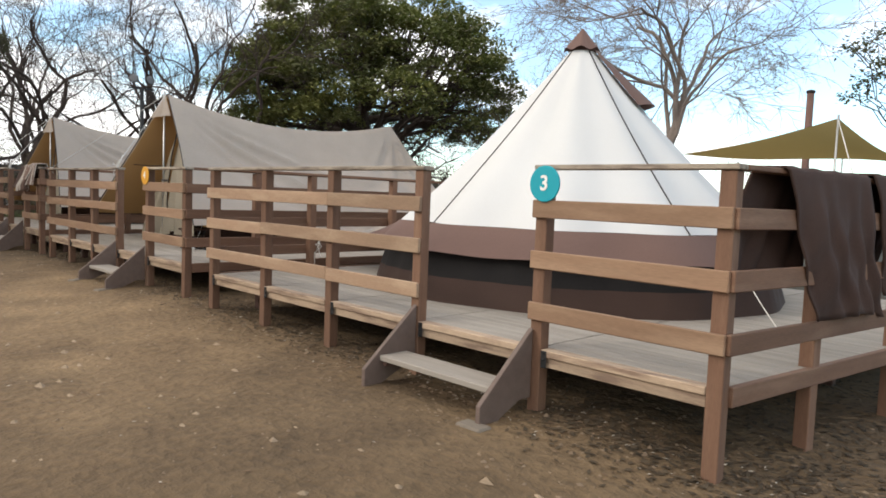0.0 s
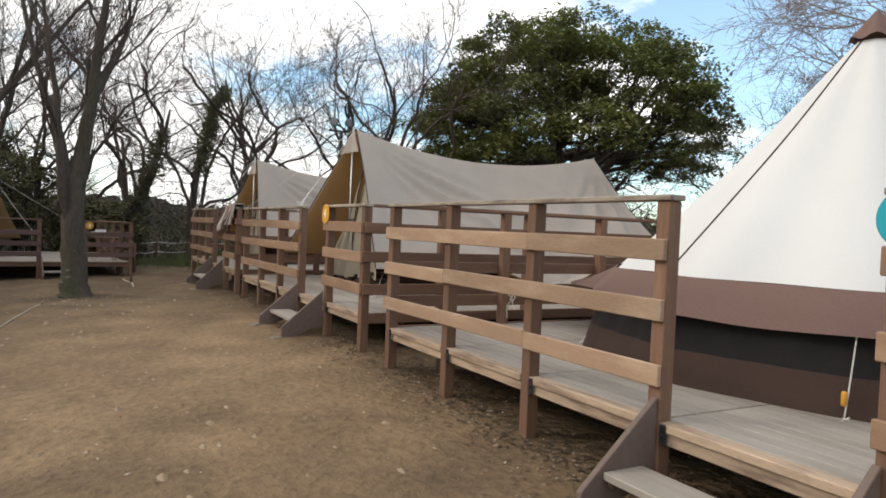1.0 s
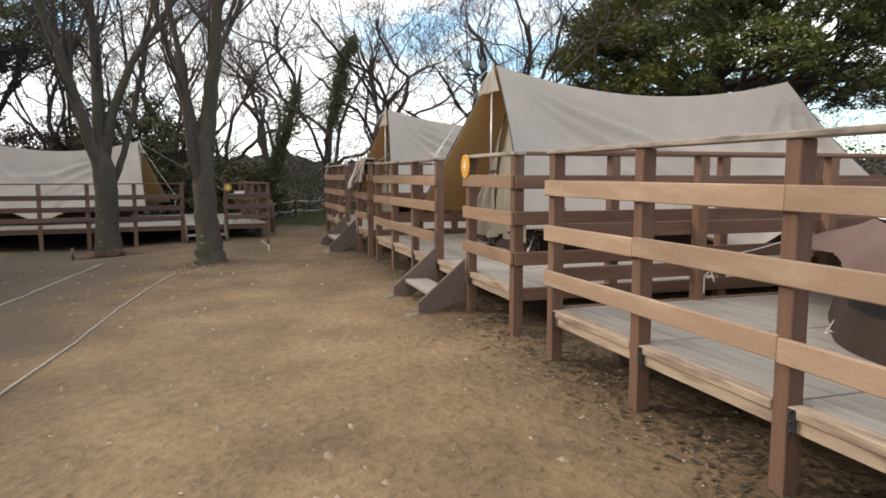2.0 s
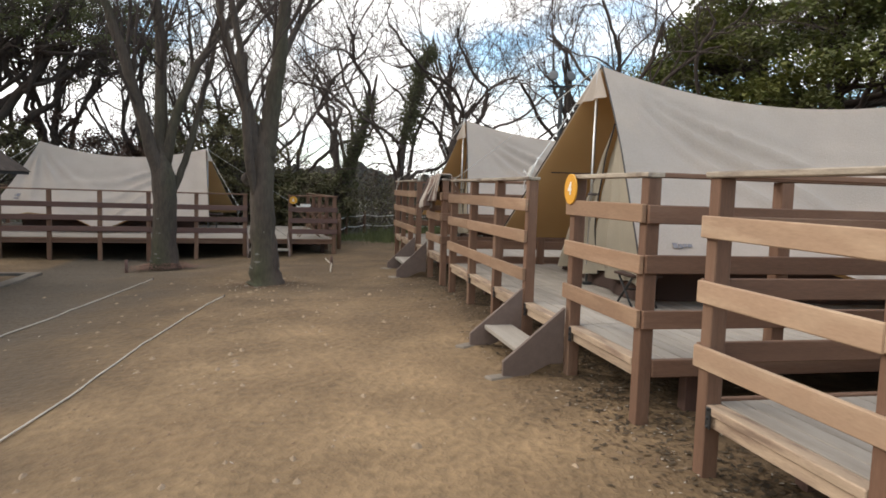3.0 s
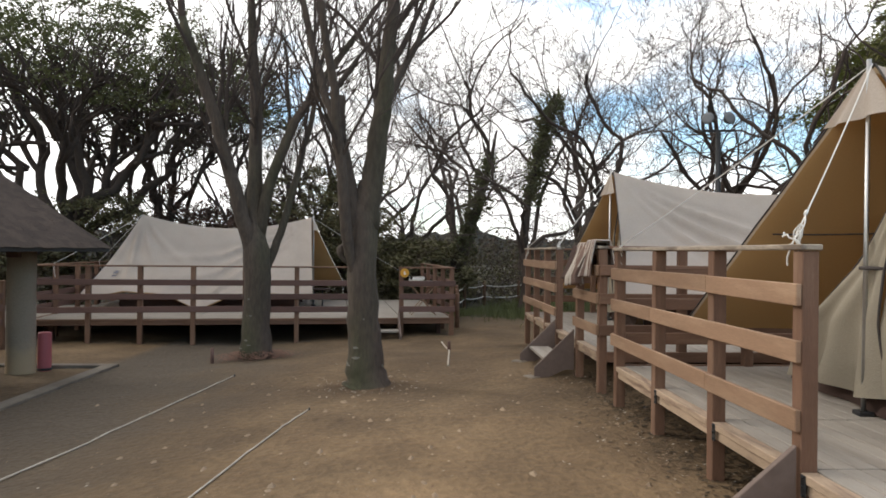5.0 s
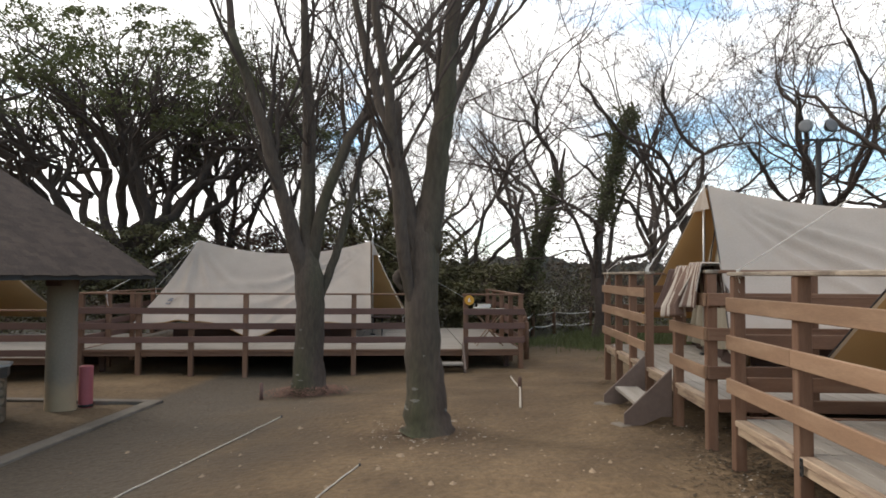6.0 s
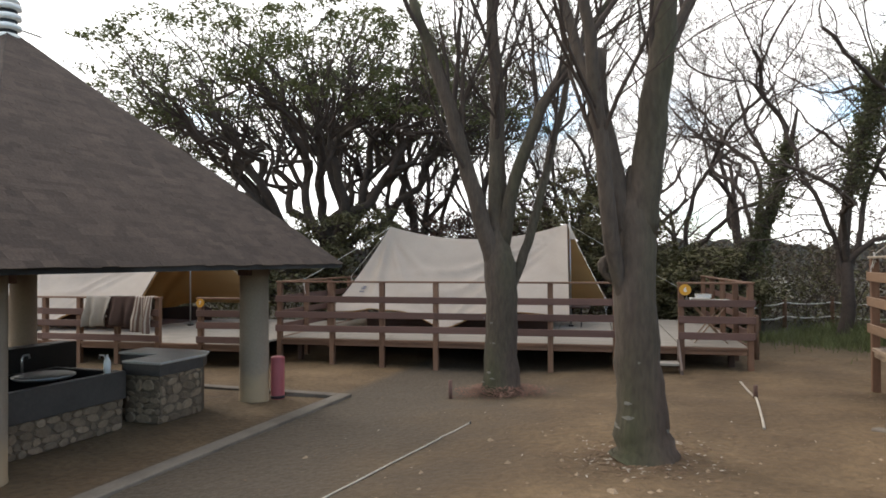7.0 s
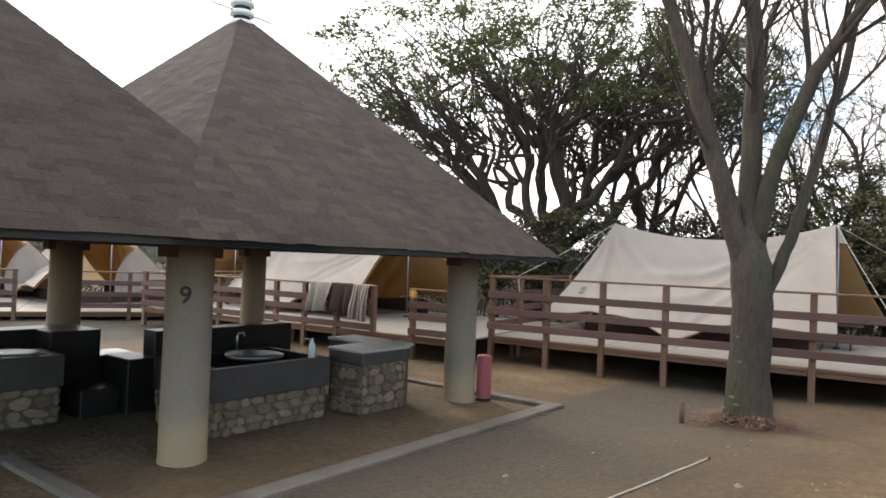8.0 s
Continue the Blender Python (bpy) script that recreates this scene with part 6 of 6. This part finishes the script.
def drape(m, width, front, back, mat, label, seed, category="blanket", stripes=None, soft=1.0, shear=0.0):
    """A cloth hung over a rail that runs along x; it falls on both sides."""
    t = thing("hung_cloth", m, label, category, "cloths hung on rails")
    ph = seed * 1.7
    half = 0.072
    total = front + back + 2 * half

    def f(u, v):
        x = (u - 0.5) * width
        d = v * total
        if d < front:
            y, z = -half, -(front - d)
        elif d < front + 2 * half:
            y, z = -half + (d - front), 0.0
        else:
            y, z = half, -(d - front - 2 * half)
        k = min(1.0, -z * 2.5)
        fold = 0.034 * math.sin(x * 23 + ph) + 0.016 * math.sin(x * 37 + ph * 2) + 0.012 * math.sin(x * 9 + z * 5)
        y += ((fold + 0.06) * soft * k + 0.012) * (-1 if y < 0 else 1)
        x *= 1 - 0.10 * k * (0.5 + 0.5 * math.sin(ph))
        z += 0.05 * u * k * math.sin(ph * 3) + 0.004 * math.sin(x * 25)
        x += shear * (total / 2 - d) + (0.02 * math.sin(d * 7 + ph) if shear else 0.0)
        y += (0.018 * math.sin(x * 8 + d * 6 + ph) * k + 0.012 * math.sin(x * 19 - d * 9) * k) * (1 if shear else 0)
        return Vector((x, y, z + 0.012 - (0.02 * math.sin(u * 5 + ph) * k if shear else 0.0)))
    me = cloth("cloth", f, 48, 44, mat)
    if stripes:
        me.materials.append(stripes)
        for p in me.polygons:
            if (p.center.x / width * 13 + 20) % 2 < 0.9:
                p.material_index = 1
    so = put("cloth", me, t)
    md = so.modifiers.new("thickness", "SOLIDIFY")
    md.thickness, md.offset = 0.012, 1.0
    return t


CAP3, CAP5 = 1.627, 1.66
drape(SITE @ pose(1.22, 0, 0, 0, 0, -8) @ pose(0, 0.95, CAP3, 0, 0, 90), 1.0, 0.86, 0.60, TOWEL, "dark brown blanket hung askew over the side rail", 1, soft=0.42, shear=0.46)
drape(SITE @ pose(1.22, 0, 0, 0, 0, -8) @ pose(0, 2.02, CAP3 + 0.012, 0, 0, 90), 1.0, 0.80, 0.6, TOWEL, "dark brown blanket hung over the side rail", 2, soft=0.42, shear=0.40)
drape(SITE @ pose(-11.86, 0.042, CAP5 + 0.004), 0.40, 0.40, 0.36, TOWEL, "dark brown towel hung over the front rail", 3, "towel", soft=1.7)
drape(SITE @ pose(-11.50, 0.042, CAP5 + 0.03), 0.62, 0.50, 0.4, TOWEL_STRIPE, "striped brown and cream towel hung over the front rail", 4, "towel", TOWEL_CREAM, soft=1.9)
drape(SITE @ pose(-11.22, 0.042, CAP5 + 0.055), 0.34, 0.40, 0.4, TOWEL_STRIPE, "striped brown and cream towel bunched at the corner post", 8, "towel", TOWEL_CREAM, soft=1.6)
drape(FAR_SITE @ pose(-5.03, -0.708, 1.0), 0.50, 0.54, 0.4, TOWEL_GREY, "pale grey towel hung over the deck rail", 5, "towel", soft=1.6)
drape(FAR_SITE @ pose(-4.55, -0.708, 1.0), 0.54, 0.50, 0.4, TOWEL, "dark brown towel hung over the deck rail", 6, "towel", soft=1.6)
drape(FAR_SITE @ pose(-4.12, -0.708, 1.0), 0.34, 0.60, 0.4, TOWEL_STRIPE, "striped brown and cream towel hung over the deck rail", 7, "towel", TOWEL_CREAM, soft=1.6)


def guy(a, b, label, r=0.0045, tied=True, sag=0.02, loops=0.0):
    a, b = Vector(a), Vector(b)
    t = thing("guy_rope", Matrix.Translation(b), label, "rope", "guy ropes")
    put("line", rod(a - b, Vector((0, 0, 0)), r, ROPE, sides=6, sag=sag), t)
    if tied:
        rng = random.Random(int(abs(a.x * 100 + b.y * 37)))
        lines = []
        for k in range(4):
            p = Vector((0, 0, 0))
            pts = [p]
            for i in range(6):
                p = p + Vector((rng.gauss(0, 0.011), rng.gauss(0, 0.011), rng.gauss(-0.014 * k, 0.010)))
                pts.append(p)
            lines.append((pts, [r * 1.1] * len(pts), 5))
        if loops:
            # spare cord doubled back up the line, and slack loops round the knot
            up = (a - b).normalized()
            across = up.cross(Vector((0, 0, 1))).normalized()
            lines.append(([up * (loops * 1.9 * i / 6) + across * (0.018 * math.sin(math.pi * i / 6)) for i in range(7)], [r] * 7, 5))
            for k in range(3):
                big, turn = loops * rng.uniform(0.22, 0.36), rng.uniform(0, 3.1)
                flat = across * math.cos(turn) + up.cross(across) * math.sin(turn)
                hub = up * (0.03 + loops * 0.3 * k) + across * rng.gauss(0, 0.012)
                lines.append(([hub + flat * (big * 0.62 * math.sin(q)) + Vector((0, 0, big * (math.cos(q) - 0.5))) for q in np.linspace(0, 6.0, 12)], [r] * 12, 5))
        put("knot", tubes(lines, ROPE), t)
        if loops:
            put("slider", rod(up * (loops * 1.9), up * (loops * 1.9 + 0.035), r * 2.2, ROPE), t, label="white line tightener")
    return t


apex4, apex5 = site_point(8.44, 1.16, 2.89), site_point(14.51, 1.13, 2.86)
guy(apex4, site_point(7.36, 0.02, 1.67), "white guy rope from the tent's peak looped round the rail post", loops=0.11)
guy(apex4, site_point(10.4, 0.03, 1.65), "white guy rope from the tent's peak to the corner post")
guy(apex5, site_point(13.3, 0.03, 1.68), "white guy rope from the tent's peak looped round the rail post", loops=0.10)
guy(apex5, site_point(15.8, 0.03, 1.68), "white guy rope from the tent's peak to the corner post")
guy(site_point(7.05, 1.13, 0.84), site_point(6.55, 0.75, 0.53), "white guy rope from the tent's corner, knotted at the deck", loops=0.12)
fl6, fr6 = FAR_SITE @ Vector((-0.8, 3.1, 2.36)), FAR_SITE @ Vector((3.05, 3.1, 2.38))
guy(fr6, FAR_SITE @ Vector((3.75, 0.03, 1.02)), "white guy rope from the far tent's peak to the rail", r=0.004)
guy(fr6, FAR_SITE @ Vector((5.6, 4.6, 0.9)), "white guy rope from the far tent's peak", r=0.004)
guy(fl6, FAR_SITE @ Vector((-1.9, 1.0, 1.27)), "white guy rope from the far tent's peak to the rail")
guy(fl6, FAR_SITE @ Vector((-1.9, 3.6, 1.27)), "white guy rope from the far tent's peak to the rail")
skirt_rope = guy(site_point(0.72, 1.12, 0.92), site_point(0.70, 1.01, 0.475), "white rope with yellow toggle tied to the deck")
put("toggle", turned([(0.010, 0.0), (0.016, 0.01), (0.016, 0.07), (0.010, 0.08)], YELLOW, 10), skirt_rope, pose(0, 0.02, 0.06), "yellow toggle")
guy(site_point(4.35, 2.2, 0.95), site_point(4.35, 1.35, 0.80), "white rope from the tent's flap to the side rail")
guy(site_point(3.6, 2.1, 0.85), site_point(3.2, 1.3, 0.47), "white rope from the tent's flap to the deck")
guy(site_point(-0.3, 2.5, 0.92), site_point(-0.9, 1.9, 0.47), "white rope from the tent's skirt to the deck")


# ---- furniture ----
def folding_table(m, w, d, h, label, top_mat, leg_mat):
    t = thing("folding_table", m, label, "table", "folding tables")
    put("tabletop", board((w, d, 0.025), top_mat), t, pose(0, 0, h - 0.0125))
    for sy in (-1, 1):
        for sx in (-1, 1):
            put("leg", rod((sx * w * 0.42, sy * d * 0.4, 0), (-sx * w * 0.36, sy * d * 0.4, h - 0.03), 0.011, leg_mat, sides=6), t)
    put("brace", rod((-w * 0.05, -d * 0.4, h * 0.5), (w * 0.05, d * 0.4, h * 0.5), 0.008, leg_mat, sides=6), t)
    return t


folding_table(FAR_SITE @ pose(5.45, 0.75, 0.25), 0.62, 0.45, 0.62, "folding table with pale top on the far deck", WOOD_PALE, WOOD_PALE)
for x, y, z, sz in ((5.30, 0.72, 0.87, (0.30, 0.2, 0.12)), (5.60, 0.75, 0.87, (0.34, 0.22, 0.09)), (5.36, 0.74, 0.99, (0.24, 0.18, 0.06))):
    b = thing("white_box", FAR_SITE @ pose(x, y, z), "white plastic box on the folding table", "box", "boxes on the table")
    put("body", board((sz[0], sz[1], sz[2] * 0.75), WHITE, 0.012), b, pose(0, 0, sz[2] * 0.375))
    put("lid", board((sz[0] + 0.012, sz[1] + 0.012, sz[2] * 0.25), TILE_TOP, 0.01), b, pose(0, 0, sz[2] * 0.875))


def camp_cot(m, label, ln=1.8):
    t = thing("camp_cot", m, label, "cot", "camp cots")
    put("canvas", board((0.62, ln, 0.03), CANVAS_DARK, 0.01), t, pose(0, 0, 0.40))
    for y in (-ln * 0.4, 0, ln * 0.4):
        put("leg", rod((-0.28, y, 0), (0.26, y, 0.39), 0.012, IRON, sides=6), t)
        put("leg", rod((0.28, y, 0), (-0.26, y, 0.39), 0.012, IRON, sides=6), t)
    return t


camp_cot(SITE @ pose(-9.1, 2.9, 0.50), "dark folding cot inside the open tent")
camp_cot(SITE @ pose(-7.6, 3.3, 0.50), "dark folding cot inside the open tent")
camp_cot(SITE @ pose(-14.9, 2.9, 0.54), "dark folding cot inside the farther tent")
camp_cot(FAR_SITE @ pose(2.6, 3.2, 0.25, 0, 0, 90), "dark folding cot inside the far tent")
folding_table(SITE @ pose(-7.05, 1.0, 0.50), 0.36, 0.3, 0.30, "low dark folding stand at the tent's corner", CANVAS_DARK, IRON)


def steel_plate(m, label):
    t = thing("post_bracket", m, label, "bracket", "steel post brackets")
    put("plate", board((0.042, 0.008, 0.11), IRON, 0.002), t)
    for z in (-0.045, 0.0, 0.045):
        put("bolt", turned([(0.009, 0.0), (0.009, 0.006), (0.004, 0.009)], IRON, 8), t, pose(0, -0.004, z, 90, 0, 0))


for x in (0.05, -1.10, -2.23, -3.345, -4.44):
    steel_plate(SITE @ pose(x + 0.075, -0.002, 0.40), "dark steel bracket bolted between post and deck edge")
for x in (-6.24, -7.30, -8.32, -9.39):
    steel_plate(SITE @ pose(x + 0.075, -0.002, 0.44), "dark steel bracket bolted between post and deck edge")
steel_plate(SITE @ pose(0.0, -0.045, 0.33), "dark steel bracket between steps and post")



def step_pad(s, n, label="pale stone pad under the foot of the steps"):
    t = thing("paving_pad", SITE @ pose(-s, n, rough_height(-s, n) - 0.02, 0, 0, 17 * s), label, "paving", "pads under the steps")
    put("slab", board((0.20, 0.12, 0.05), KERB, 0.012), t, pose(0, 0, 0.01))


for s0, n0 in ((-0.02, -0.52), (7.28, -0.52), (12.12, -0.52), (13.2, -0.5), (6.26, -0.52)):
    step_pad(s0, n0)


# small printed marks on the tents' sides, as plain bars
def tent_mark(place, normal, size, label, bars=((-0.24, 0.18, 0.34, 0.28), (0.2, 0.22, 0.42, 0.42), (-0.05, 0.0, 0.95, 0.07), (0.0, -0.3, 0.95, 0.2))):
    n = Vector(normal).normalized()
    across = Vector((0, 0, 1)).cross(n).normalized()
    m = Matrix((across, -n, n.cross(across) * -1)).transposed()
    if m.determinant() < 0:
        m = Matrix((across, -n, n.cross(across))).transposed()
    t = thing("tent_mark", Matrix.Translation(Vector(place) + n * 0.012) @ m.to_4x4(), label, "mark", "marks on the tents")
    for x, z, w, h in bars:
        put("bar", board((w * size, 0.003, h * size), MARK, 0.001), t, pose(x * size, 0, z * size))


tent_mark((-3.237, 10.348, 1.06), (0.51, -0.54, 0.67), 0.2, "small grey printed mark on the beige canvas", ((-0.36, 0.0, 0.24, 0.30), (-0.10, -0.03, 0.20, 0.22), (0.12, 0.0, 0.18, 0.18), (0.36, 0.0, 0.22, 0.18)))
tent_mark((-18.66, 12.42, 1.03), (0.3, -0.6, 0.74), 0.22, "small grey-violet printed mark on the pale canvas")
